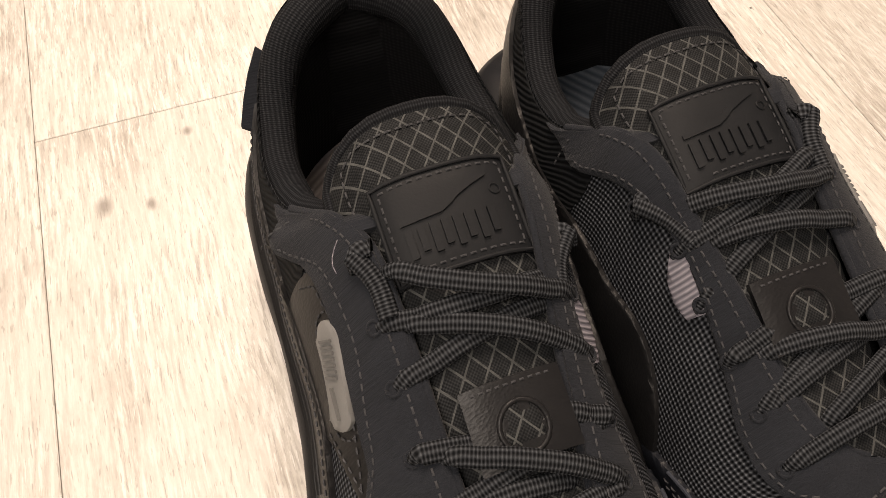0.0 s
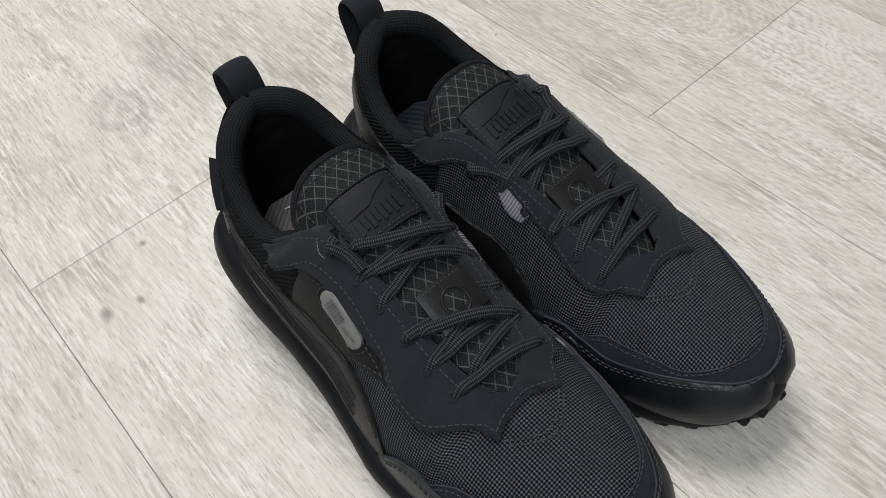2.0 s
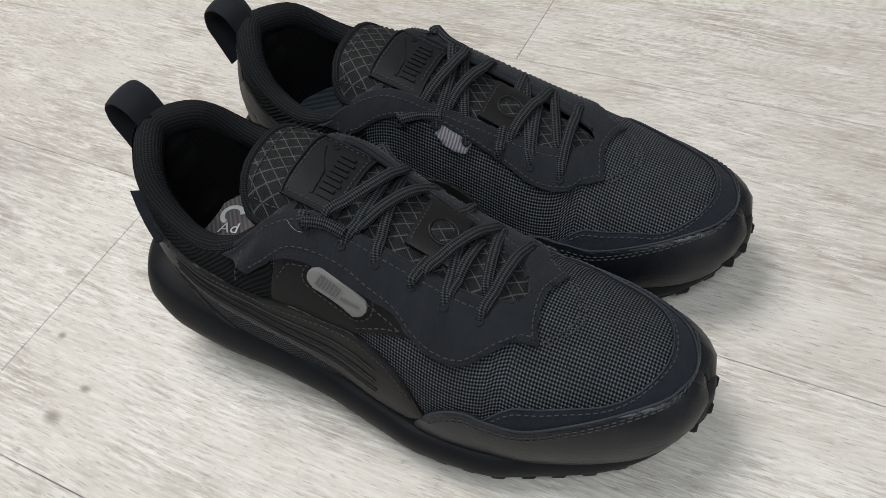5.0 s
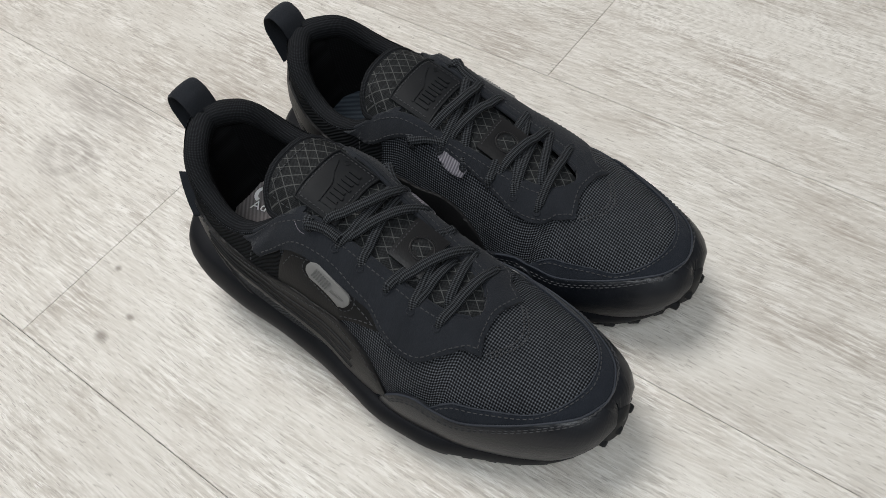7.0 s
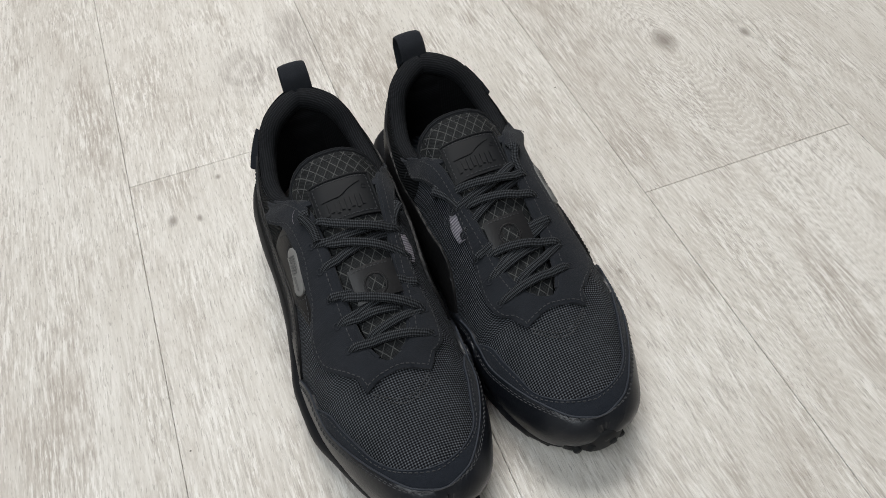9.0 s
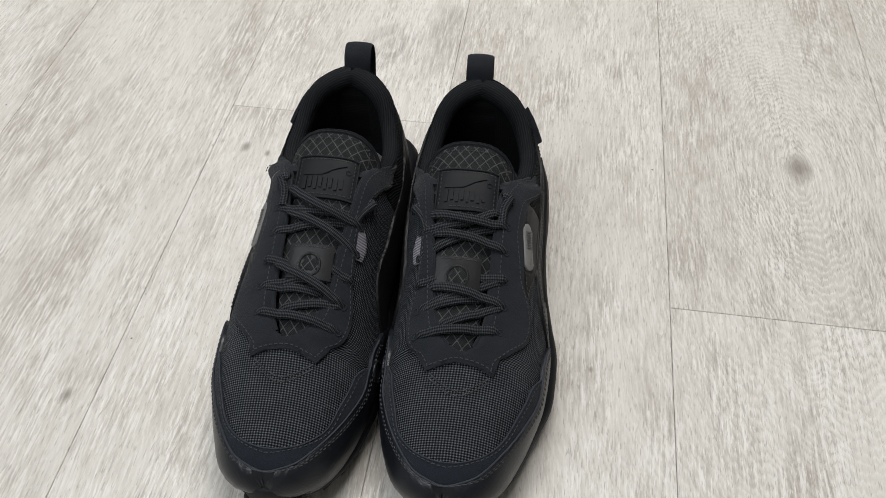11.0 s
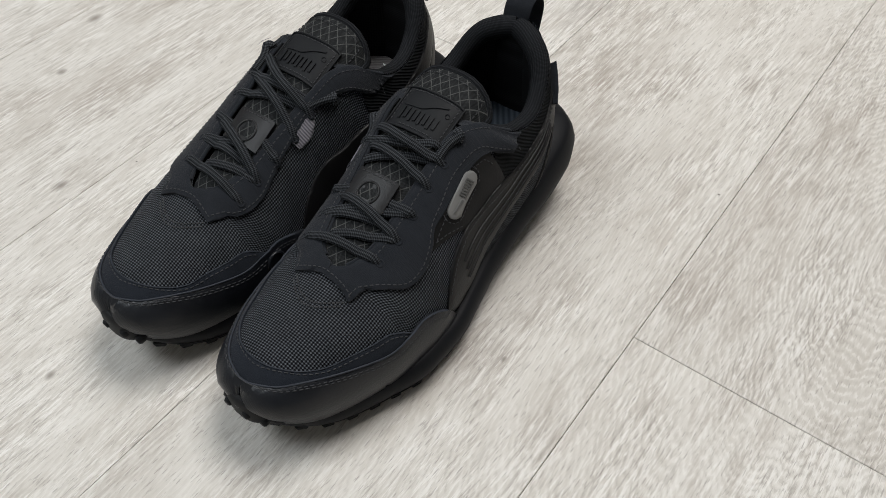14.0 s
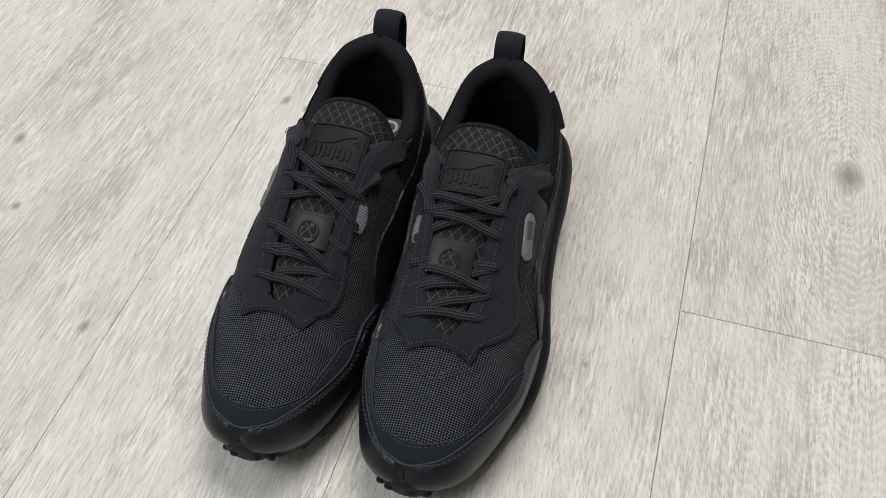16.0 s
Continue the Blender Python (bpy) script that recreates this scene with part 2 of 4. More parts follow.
        m.link(d.outputs[0], e.inputs[0])
        e.inputs[1].default_value = (1 / rx, 1 / ry, 0)
        ln = m.node("ShaderNodeVectorMath", operation="LENGTH")
        m.link(e.outputs[0], ln.inputs[0])
        rr = m.math("ADD", ln.outputs["Value"], m.math("MULTIPLY", m.math("SUBTRACT", blot, 0.5), 1.3))
        stain = m.math("MULTIPLY", m.ramp(rr, [(0.3, 0.75), (1.0, 0.0)]), m.ramp(fleck, [(0.42, 1.0), (0.60, 0.35)]))
        if ringed:
            turn = m.math("SINE", m.math("ADD", m.math("MULTIPLY", rr, 13.0), m.math("MULTIPLY", warp, 55.0)))
            stain = m.math("MULTIPLY", stain, m.ramp(turn, [(0.0, 1.0), (0.9, 0.5)]))
        col = m.mix(stain, col, (0.35, 0.325, 0.305))
    # scattered pin-prick specks
    vor = m.node("ShaderNodeTexVoronoi", Scale=17.0)
    m.link(p, vor.inputs["Vector"])
    col = m.mix(m.math("MULTIPLY", m.ramp(vor.outputs["Distance"], [(0.010, 1.0), (0.017, 0.0)]), m.math("GREATER_THAN", vor.outputs["Color"], 0.45)), col, (0.10, 0.09, 0.08))
    # knots: (x, y, half width, half length)
    for kx, ky, rx, ry in ((0.337, 0.222, 0.0145, 0.0225), (-0.160, 0.183, 0.005, 0.008), (-0.138, 0.177, 0.003, 0.005), (0.160, -0.012, 0.0022, 0.0035),
                           (-0.376, 0.073, 0.007, 0.010), (-0.210, -0.085, 0.0055, 0.008), (-0.332, 0.003, 0.005, 0.006), (-0.069, -0.195, 0.0035, 0.005), (-0.114, 0.219, 0.003, 0.004), (0.415, 0.20, 0.006, 0.010)):
        g = m.node("ShaderNodeNewGeometry").outputs["Position"]
        d = m.node("ShaderNodeVectorMath", operation="SUBTRACT")
        m.link(g, d.inputs[0])
        d.inputs[1].default_value = (kx, ky, 0)
        e = m.node("ShaderNodeVectorMath", operation="MULTIPLY")
        m.link(d.outputs[0], e.inputs[0])
        e.inputs[1].default_value = (1 / rx, 1 / ry, 0)
        ln = m.node("ShaderNodeVectorMath", operation="LENGTH")
        m.link(e.outputs[0], ln.inputs[0])
        rr = m.math("ADD", ln.outputs["Value"], m.math("MULTIPLY", m.math("SUBTRACT", blot, 0.5), 0.7))
        col = m.mix(m.ramp(rr, [(0.22, 0.8), (0.6, 0.45), (1.05, 0.0)]), col, (0.25, 0.222, 0.200))
    tint = m.node("ShaderNodeCombineXYZ")
    for q, (lo_, hi_) in enumerate(((0.885, 0.12), (0.87, 0.125), (0.85, 0.13))):
        m.link(m.math("ADD", m.math("MULTIPLY", rnd, hi_), lo_), tint.inputs[q])
    col = m.mix(1.0, col, tint.outputs[0], "MULTIPLY")
    m.colour(col)
    m.rough(m.math("ADD", m.math("MULTIPLY", grain, 0.2), 0.42))
    m.bump(m.math("ADD", m.math("MULTIPLY", dark, -0.8), m.math("ADD", fleck, m.math("MULTIPLY", grain, 0.8))), 0.0006, 0.8)
    return m.m


WOOD = wood_mat()
PAINT = rubber_mat("grey_wall_paint", (0.40, 0.395, 0.385), (0.44, 0.435, 0.425), 0.8)
GAP = rubber_mat("dark_joint", (0.12, 0.11, 0.10), (0.2, 0.185, 0.17), 0.9)


# ---- mesh helpers ----
def mesh_object(name, verts, faces, material, parent=None, label="", uvs=None, smooth=True, sharp=40):
    me = bpy.data.meshes.new(name)
    me.from_pydata([tuple(map(float, v)) for v in verts], [], [tuple(f) for f in faces])
    if uvs is not None:
        layer = me.uv_layers.new(name="metres")
        idx = np.zeros(len(me.loops), dtype=np.int64)
        me.loops.foreach_get("vertex_index", idx)
        layer.data.foreach_set("uv", np.asarray(uvs, dtype=np.float32)[idx].ravel())
    bm = bmesh.new()
    bm.from_mesh(me)
    bmesh.ops.recalc_face_normals(bm, faces=bm.faces)
    for f in bm.faces:
        f.smooth = smooth
    if smooth:
        for e in bm.edges:
            if len(e.link_faces) == 2 and e.calc_face_angle(0) > radians(sharp):
                e.smooth = False
    bm.to_mesh(me)
    bm.free()
    me.materials.append(material)
    ob = new(name, me)
    if parent:
        ob.parent = parent
    if label:
        ob["label"] = label
    return ob


def pchip(xs, ys):
    xs, ys = np.array(xs, float), np.array(ys, float)
    if xs[0] > xs[-1]:
        xs, ys = xs[::-1], ys[::-1]
    h, d = np.diff(xs), np.diff(ys) / np.diff(xs)
    m = np.zeros_like(ys)
    m[0], m[-1] = d[0], d[-1]
    for i in range(1, len(xs) - 1):
        if d[i - 1] * d[i] > 0:
            w1, w2 = 2 * h[i] + h[i - 1], h[i] + 2 * h[i - 1]
            m[i] = (w1 + w2) / (w1 / d[i - 1] + w2 / d[i])

    def f(x):
        x = np.clip(np.asarray(x, float), xs[0], xs[-1])
        i = np.clip(np.searchsorted(xs, x) - 1, 0, len(xs) - 2)
        t = (x - xs[i]) / h[i]
        return ((1 + 2 * t) * (1 - t) ** 2 * ys[i] + t * (1 - t) ** 2 * h[i] * m[i]
                + t * t * (3 - 2 * t) * ys[i + 1] + t * t * (t - 1) * h[i] * m[i + 1])
    return f


def rounded(xs, ys):
    """A half-width whose ends close in a round."""
    g = pchip(xs, np.array(ys) ** 2)
    return lambda x: np.sqrt(np.maximum(g(x), 0))


def step(a, b, x):
    t = np.clip((np.asarray(x, float) - a) / (b - a), 0, 1)
    return t * t * (3 - 2 * t)


def tube(name, pts, rx, rz, material, parent, ups=None, sides=10, label="", close=False, taper=0.0):
    """A cord of oval section along pts; rx across, rz along the up direction."""
    P = np.array(pts, float)
    n = len(P)
    T = np.gradient(P, axis=0)
    if close:
        T = np.roll(P, -1, 0) - np.roll(P, 1, 0)
    T /= np.linalg.norm(T, axis=1)[:, None] + 1e-12
    U = np.tile(np.array([0, 0, 1.0]), (n, 1)) if ups is None else np.array(ups, float)
    S = np.cross(T, U)
    S /= np.linalg.norm(S, axis=1)[:, None] + 1e-12
    N = np.cross(S, T)
    L = np.concatenate([[0], np.cumsum(np.linalg.norm(np.diff(P, axis=0), axis=1))])
    verts, uvs = [], []
    rxs = np.broadcast_to(rx, n)
    rzs = np.broadcast_to(rz, n)
    for i in range(n):
        for k in range(sides):
            a = 2 * math.pi * k / sides
            verts.append(P[i] + S[i] * math.cos(a) * rxs[i] + N[i] * math.sin(a) * rzs[i])
            uvs.append((L[i], 0.9 * float(rxs[i]) * 2 * abs((k / sides) * 2 - 1)))
    faces = []
    for i in range(n if close else n - 1):
        j = (i + 1) % n
        for k in range(sides):
            q = (k + 1) % sides
            faces.append((i * sides + k, i * sides + q, j * sides + q, j * sides + k))
    if not close:
        faces += [tuple(range(sides)), tuple(range((n - 1) * sides, n * sides))]
    return mesh_object(name, verts, faces, material, parent, label, uvs, sharp=60)


def smooth_loop(pts):
    """A closed outline through pts; a third value 1 marks a corner."""
    out, n = [], len(pts)
    for i in range(n):
        p0, p1, p2, p3 = (pts[(i + k) % n] for k in (-1, 0, 1, 2))
        a, b = np.array(p1[:2]), np.array(p2[:2])
        m1 = np.zeros(2) if len(p1) > 2 else (b - np.array(p0[:2])) / 2
        m2 = np.zeros(2) if len(p2) > 2 else (np.array(p3[:2]) - a) / 2
        if len(p1) > 2:
            m1 = (b - a) * (1.0 if len(p2) > 2 else 0.7)
        if len(p2) > 2:
            m2 = (b - a) * (1.0 if len(p1) > 2 else 0.7)
        L = np.linalg.norm((b - a) * (1, 0.06))
        k = max(2, int(L / 0.0035))
        for s in range(k):
            t = s / k
            q = ((1 + 2 * t) * (1 - t) ** 2 * a + t * (1 - t) ** 2 * m1 + t * t * (3 - 2 * t) * b + t * t * (t - 1) * m2)
            out.append(tuple(q))
    return out


flat_store = {}


def flat_mesh(key, loop, du, dv, split=None):
    """The outline filled and cut into a fine net, as flat points, faces and rim edges."""
    if key in flat_store:
        return flat_store[key]
    bm = bmesh.new()
    vs = [bm.verts.new((a, b, 0)) for a, b in loop]
    bm.faces.new(vs)
    bmesh.ops.triangulate(bm, faces=bm.faces)
    A = np.array(loop)
    for axis, stepsize in ((0, du), (1, dv)):
        lo, hi = A[:, axis].min(), A[:, axis].max()
        k = max(1, int((hi - lo) / stepsize))
        for i in range(1, k):
            co, no = [0, 0, 0], [0, 0, 0]
            co[axis], no[axis] = lo + (hi - lo) * i / k, 1
            bmesh.ops.bisect_plane(bm, geom=bm.verts[:] + bm.edges[:] + bm.faces[:], plane_co=co, plane_no=no, dist=1e-7)
    if split is not None:
        wrong = []
        for f in bm.faces:
            vs, mx = [v.co.y for v in f.verts], sum(v.co.x for v in f.verts) / len(f.verts)
            if mx > split and ((min(vs) < -.0008 and max(vs) > .0008) or max(abs(q) for q in vs) < .00101):
                wrong.append(f)
        bmesh.ops.delete(bm, geom=wrong, context="FACES")
    bm.verts.index_update()
    pts = np.array([v.co[:2] for v in bm.verts])
    faces = [[v.index for v in f.verts] for f in bm.faces]
    rim = [(e.verts[0].index, e.verts[1].index) for e in bm.edges if len(e.link_faces) == 1]
    bm.free()
    flat_store[key] = (pts, faces, rim)
    return flat_store[key]


def patch(name, key, surf, loop, lift, material, parent, label="", du=0.004, dv=0.06, base=-0.0006, uvscale=None, split=None, rimf=0.72):
    """A panel that lies on surf(a, b, lift) within the outline, as thick as lift, with its edge turned down."""
    pts, faces, rim = flat_mesh(key, loop, du, dv, split)
    rimset = sorted({i for e in rim for i in e})
    lifts = np.full(len(pts), lift)
    lifts[rimset] = lift * rimf
    top = surf(pts[:, 0], pts[:, 1], lifts)
    low = surf(pts[rimset, 0], pts[rimset, 1], np.full(len(rimset), base))
    verts = np.concatenate([top, low])
    at = {v: len(pts) + k for k, v in enumerate(rimset)}
    faces = [list(f) for f in faces] + [(a, b, at[b], at[a]) for a, b in rim]
    if uvscale is None:
        uv = np.stack([verts[:, 1], verts[:, 2] * 0.8 + np.abs(verts[:, 0]) * 0.8], 1)
    else:
        uv = np.concatenate([pts, pts[rimset]]) * np.array(uvscale)
    return mesh_object(name, verts, faces, material, parent, label, uv, sharp=50)


def stitch_line(name, surf, line, lift, parent, pitch=0.0034, length=0.0021, width=0.00035, material=None):
    """Short raised stitches along a line of (a, b)."""
    A = np.array(line, float)
    P = surf(A[:, 0], A[:, 1], np.full(len(A), lift))
    L = np.concatenate([[0], np.cumsum(np.linalg.norm(np.diff(P, axis=0), axis=1))])
    verts, faces = [], []
    for s in np.arange(pitch / 2, L[-1] - length, pitch):
        p = np.array([np.interp(s, L, P[:, k]) for k in range(3)])
        q = np.array([np.interp(s + length, L, P[:, k]) for k in range(3)])
        a = np.array([np.interp(s + length / 2, L, A[:, k]) for k in range(2)])
        hi = surf(a[:1], a[1:], np.array([lift + 0.001]))[0]
        lo = surf(a[:1], a[1:], np.array([lift]))[0]
        nrm = (hi - lo) / (np.linalg.norm(hi - lo) + 1e-12)
        side = np.cross(q - p, nrm)
        side /= np.linalg.norm(side) + 1e-12
        b = len(verts)
        verts += [p - nrm * 0.0003, p + side * width + nrm * 0.0001, p - side * width + nrm * 0.0001,
                  q - nrm * 0.0003, q + side * width + nrm * 0.0001, q - side * width + nrm * 0.0001,
                  (p + q) / 2 + nrm * 0.0005]
        faces += [(b + 1, b + 4, b + 6), (b + 4, b + 5, b + 6), (b + 5, b + 2, b + 6), (b + 2, b + 1, b + 6),
                  (b + 1, b, b + 3, b + 4), (b + 2, b + 5, b + 3, b)]
    ob = mesh_object(name, verts, faces, material or THREAD, parent)
    ob["kind"] = "stuff"
    return ob


# ---- the shoe's form: x outward, y from the toe (minus) to the heel (plus), z up ----
UY = [-.131, -.126, -.116, -.10, -.08, -.05, -.02, .01, .04, .07, .10, .128, .15, .162, .168]
half_w = rounded(UY, [0, .0185, .0298, .0380, .045, .0515, .0535, .051, .049, .0495, .0495, .0445, .0315, .018, 0])
mid_x = pchip(UY, [.004, .0045, .005, .0055, .0065, .0085, .0095, .009, .006, .005, .0045, .004, .003, .002, .002])
bite_z = pchip([-.131, -.122, -.10, -.06, -.02, .03, .07, .11, .14, .168], [.040, .034, .0265, .0240, .026, .031, .037, .047, .056, .061])
top_z = pchip([-.131, -.129, -.125, -.118, -.110, -.096, -.08, -.06, -.047, -.03, -.015, 0, .018, .035, .054, .068, .08, .092, .105, .118, .13, .145, .155, .168],
              [.044, .052, .0575, .0620, .0660, .0695, .073, .078, .083, .0865, .092, .0985, .1065, .114, .1205, .1180, .1095, .1025, .0995, .1015, .1075, .1200, .1275, .1310])
gap_w = rounded([-.140, -.047, -.0455, -.042, -.034, -.02, 0, .03, .055, .072, .084, .094, .11, .13, .146, .158, .168],
                [0, 0, .005, .0095, .0135, .0165, .018, .0205, .0235, .0295, .0362, .0408, .0418, .0382, .0312, .0202, 0])
gap_x = pchip([-.14, -.06, -.045, 0, .05, .08, .12, .165], [.004, .0065, .0055, .003, .000, .002, .004, .002])


def section(Y, side, h):
    """A point of the upper at y, on the outer (+1) or inner (-1) side, h from the sole line (0) to the top line (1)."""
    zb, zt = bite_z(Y), top_z(Y)
    zb = np.minimum(zb, zt - 0.002)
    xb, xt = mid_x(Y) + side * half_w(Y), gap_x(Y) * step(-.05, -.04, Y) + mid_x(Y) * (1 - step(-.05, -.04, Y)) + side * gap_w(Y)
    k = step(.055, .105, Y)
    dz = zt - zb
    full = np.clip(half_w(Y) / 0.02, 0, 1)
    q = step(-.065, -.02, Y)
    x1, z1 = xb + side * (.006 * (1 - q) + .0035 * q * (1 - k) + .003 * k) * full, zb + dz * ((.5 - .1 * q) * (1 - k) + .4 * k)
    x2 = (xt + (.76 - .16 * q) * (xb - xt)) * (1 - k) + (xt + .55 * (xb - xt) + side * .001) * k
    z2 = (zt - .0003 - .05 * q * dz) * (1 - k) + (zt - .33 * dz) * k
    t = h
    a, b, c, d = (1 - t) ** 3, 3 * t * (1 - t) ** 2, 3 * t * t * (1 - t), t ** 3
    x, z = a * xb + b * x1 + c * x2 + d * xt, a * zb + b * z1 + c * z2 + d * zt
    y = Y + step(.125, .165, Y) * (.005 * np.sin(math.pi * np.clip(h * 1.25, 0, 1)) - .003 * h) - step(-.10, -.133, Y) * 0.003 * np.sin(math.pi * h)
    return np.stack(np.broadcast_arrays(x, y, z), -1)


def surface(Y, v, lift=None):
    """The upper by y and v: v from -1 (inner sole line) over 0 (top line) to 1 (outer sole line), raised by lift."""
    Y, v = np.asarray(Y, float), np.asarray(v, float)
    Y = np.clip(Y, UY[0], UY[-1])
    side = np.where(v >= 0, 1.0, -1.0)
    h = np.clip(1 - np.abs(v), 0, 1)
    p = section(Y, side, h)
    if lift is None:
        return p
    e = 0.0008
    y0, y1 = np.clip(Y - e, UY[0], UY[-1]), np.clip(Y + e, UY[0], UY[-1])
    h0, h1 = np.clip(h - .02, 0, 1), np.clip(h + .02, 0, 1)
    n = np.cross(section(y1, side, h) - section(y0, side, h), section(Y, side, h1) - section(Y, side, h0)) * -side[..., None]
    n = n / (np.linalg.norm(n, axis=-1, keepdims=True) + 1e-12)
    tip = np.clip((Y - UY[0]) / .003, 0, 1) * np.clip((UY[-1] - Y) / .003, 0, 1)
    n = n * np.stack([tip, np.ones_like(tip), tip * .7 + .3], -1)
    n = n / (np.linalg.norm(n, axis=-1, keepdims=True) + 1e-12)
    end = np.where(Y < 0, -1.0, 1.0)
    n = np.where((tip < 1)[..., None] & (n[..., 1:2] * end[..., None] < 0), -n, n)
    flip = np.where((tip < 1)[..., None], 1.0, np.sign(np.sum(n * np.stack([side * .6, 0 * side, 0 * side + .8], -1), -1, keepdims=True)))
    n = n * np.where(flip == 0, 1, flip)
    return p + n * np.asarray(lift, float)[..., None]


HS = np.linspace(0, 1, 121)


def vz(Y, z, side=1):
    """v at which the upper has this height."""
    p = section(np.full(121, float(Y)), np.full(121, float(side)), HS)
    zz = np.maximum.accumulate(p[:, 2])
    return side * (1 - float(np.interp(z, zz, HS)))


def vx(Y, x, side=1):
    """v at which the upper has this x, counted over its top."""
    p = section(np.full(121, float(Y)), np.full(121, float(side)), HS)
    xx = np.maximum.accumulate((side * p[::-1, 0]))
    return side * float(np.interp(side * x, xx, 1 - HS[::-1]))


tongue_z = pchip([-.050, -.046, -.02, .01, .044, .068, .080, .090, .10], [.0795, .0825, .0915, .1045, .1195, .1278, .1308, .1320, .1320])
tongue_w = rounded([-.052, -.046, -.03, 0, .03, .055, .072, .081, .0870, .0905], [.006, .011, .0165, .0205, .0245, .0285, .031, .0305, .0255, 0])
tongue_d = pchip([-.05, -.02, .01, .044, .068, .085, .10], [.002, .003, .005, .009, .014, .020, .023])


def tongue_surface(Y, X, lift=None):
    Y, X = np.asarray(Y, float), np.asarray(X, float)

    def at(a, b):
        w = np.maximum(np.interp(a, [-.05, 0, .05, .08, .1], [.012, .0195, .027, .031, .031]), 1e-4)
        return np.stack([b + 0 * a, a, tongue_z(a) - tongue_d(a) * np.abs(b / w) ** 3.2], -1)
    p = at(Y, X)
    if lift is None:
        return p
    n = np.cross(at(Y, X + 1e-4) - p, at(Y + 1e-4, X) - p)
    n /= np.linalg.norm(n, axis=-1, keepdims=True)
    return p + n * np.asarray(lift, float)[..., None]


# outlines of the panels, in (y, v)
def eyestay_loop():
    o = lambda Y, z, *c: (Y, vz(Y, z, 1), *c)
    i = lambda Y, z, *c: (Y, vz(Y, z, -1), *c)
    return smooth_loop([
        (.095, .03, 1), o(.088, .0985), o(.078, .0945, 1), o(.070, .1000), o(.060, .1075), o(.046, .1075), o(.032, .1025), o(.018, .0950), o(.006, .0890), o(-.002, .0820, 1),
        o(-.014, .0745), o(-.030, .0715), (-.046, vx(-.046, .0335)), (-.0595, vx(-.0595, .0275), 1), (-.0560, vx(-.0560, .019)), (-.0545, vx(-.0545, .010)), (-.0540, vx(-.0540, .0035, -1)), (-.0560, vx(-.0560, -.004, -1)),
        (-.059, vx(-.059, -.0135, -1), 1), i(-.045, .0745), i(-.025, .077), i(-.010, .0855), i(.008, .0955), i(.026, .1055), i(.040, .1095), i(.060, .107), i(.072, .0985), i(.080, .0965, 1), i(.090, .0995),
        (.096, -.03, 1), (.07, -.001, 1), (.03, -.001, 1), (-.02, -.001, 1), (-.0465, -.001, 1), (-.0465, .001, 1), (-.02, .001, 1), (.03, .001, 1), (.07, .001, 1)])


def mudguard_loop():
    o = lambda Y, z, *c: (Y, vz(Y, z, 1), *c)
    i = lambda Y, z, *c: (Y, vz(Y, z, -1), *c)
    return smooth_loop([
        (-.004, 1.0, 1), o(-.012, .041), o(-.022, .0495), o(-.034, .0525), o(-.046, .0505), o(-.062, .0495), o(-.08, .0525), o(-.098, .0560), o(-.111, .0585), o(-.119, .0588),
        (-.1245, 0.0), i(-.119, .0588), i(-.111, .0585), i(-.098, .0560), i(-.08, .0525), i(-.062, .0495), i(-.046, .0505), i(-.034, .0525), i(-.020, .049), i(-.008, .043),
        (.004, -1.0, 1), (-.04, -1.0, 1), (-.09, -1.0, 1), (-.123, -1.0, 1), (-.131, -1.0, 1), (-.131, 1.0, 1), (-.123, 1.0, 1), (-.09, 1.0, 1), (-.04, 1.0, 1)])


def toe_strip_loop():
    o = lambda Y, z, *c: (Y, vz(Y, z, 1), *c)
    i = lambda Y, z, *c: (Y, vz(Y, z, -1), *c)
    X = lambda Y, x, *c: (Y, vx(Y, x, 1 if x > .004 else -1), *c)
    return smooth_loop([
        o(-.040, .048, 1), o(-.048, .0545), o(-.056, .0590), o(-.066, .0588), o(-.080, .0590), X(-.094, .0365), X(-.104, .0285), X(-.1105, .0180), (-.1135, 0.0), X(-.1105, -.0085), X(-.104, -.0185), X(-.094, -.0260),
        i(-.080, .0590), i(-.066, .0588), i(-.056, .0590), i(-.048, .0545), i(-.040, .048, 1), i(-.06, .043), i(-.09, .042), i(-.118, .044), (-.1295, -.05), (-.1295, .05), o(-.118, .044), o(-.09, .042), o(-.06, .043)])


def side_panel_loop(side):
    p = lambda Y, z, *c: (Y, vz(Y, z, side), *c)
    return smooth_loop([p(.078, .068, 1), p(.070, .078), p(.0665, .096), p(.060, .109), p(.045, .109), p(.02, .099), p(-.004, .085, 1), p(-.004, .0795, 1), p(.010, .0795), p(.020, .0775), p(.028, .070, 1), p(.05, .068)])


STRIPE_Y = [-.014, -.006, .006, .022, .045, .075, .105, .130, .152]
STRIPE_Z = [.041, .055, .067, .0755, .0785, .0810, .0865, .0955, .110]


def stripe_loop(side):
    p = lambda Y, z, *c: (Y, vz(Y, z, side), *c)
    return smooth_loop([p(-.014, .041, 1), *(p(a, b) for a, b in zip(STRIPE_Y[1:-1], STRIPE_Z[1:-1])), p(.152, .110, 1),
                        p(.156, .103, 1), p(.135, .084), p(.110, .0700), p(.08, .059), p(.05, .049), p(.02, .039), p(-.004, .034, 1)])


def heel_counter_loop(side):
    return smooth_loop([(.1675, side * 1.0, 1), (.1675, side * .55), (.167, side * .12, 1), (.160, side * .12), (.150, side * .35), (.135, side * .62), (.110, side * .90), (.100, side * 1.0, 1), (.13, side * 1.0)])


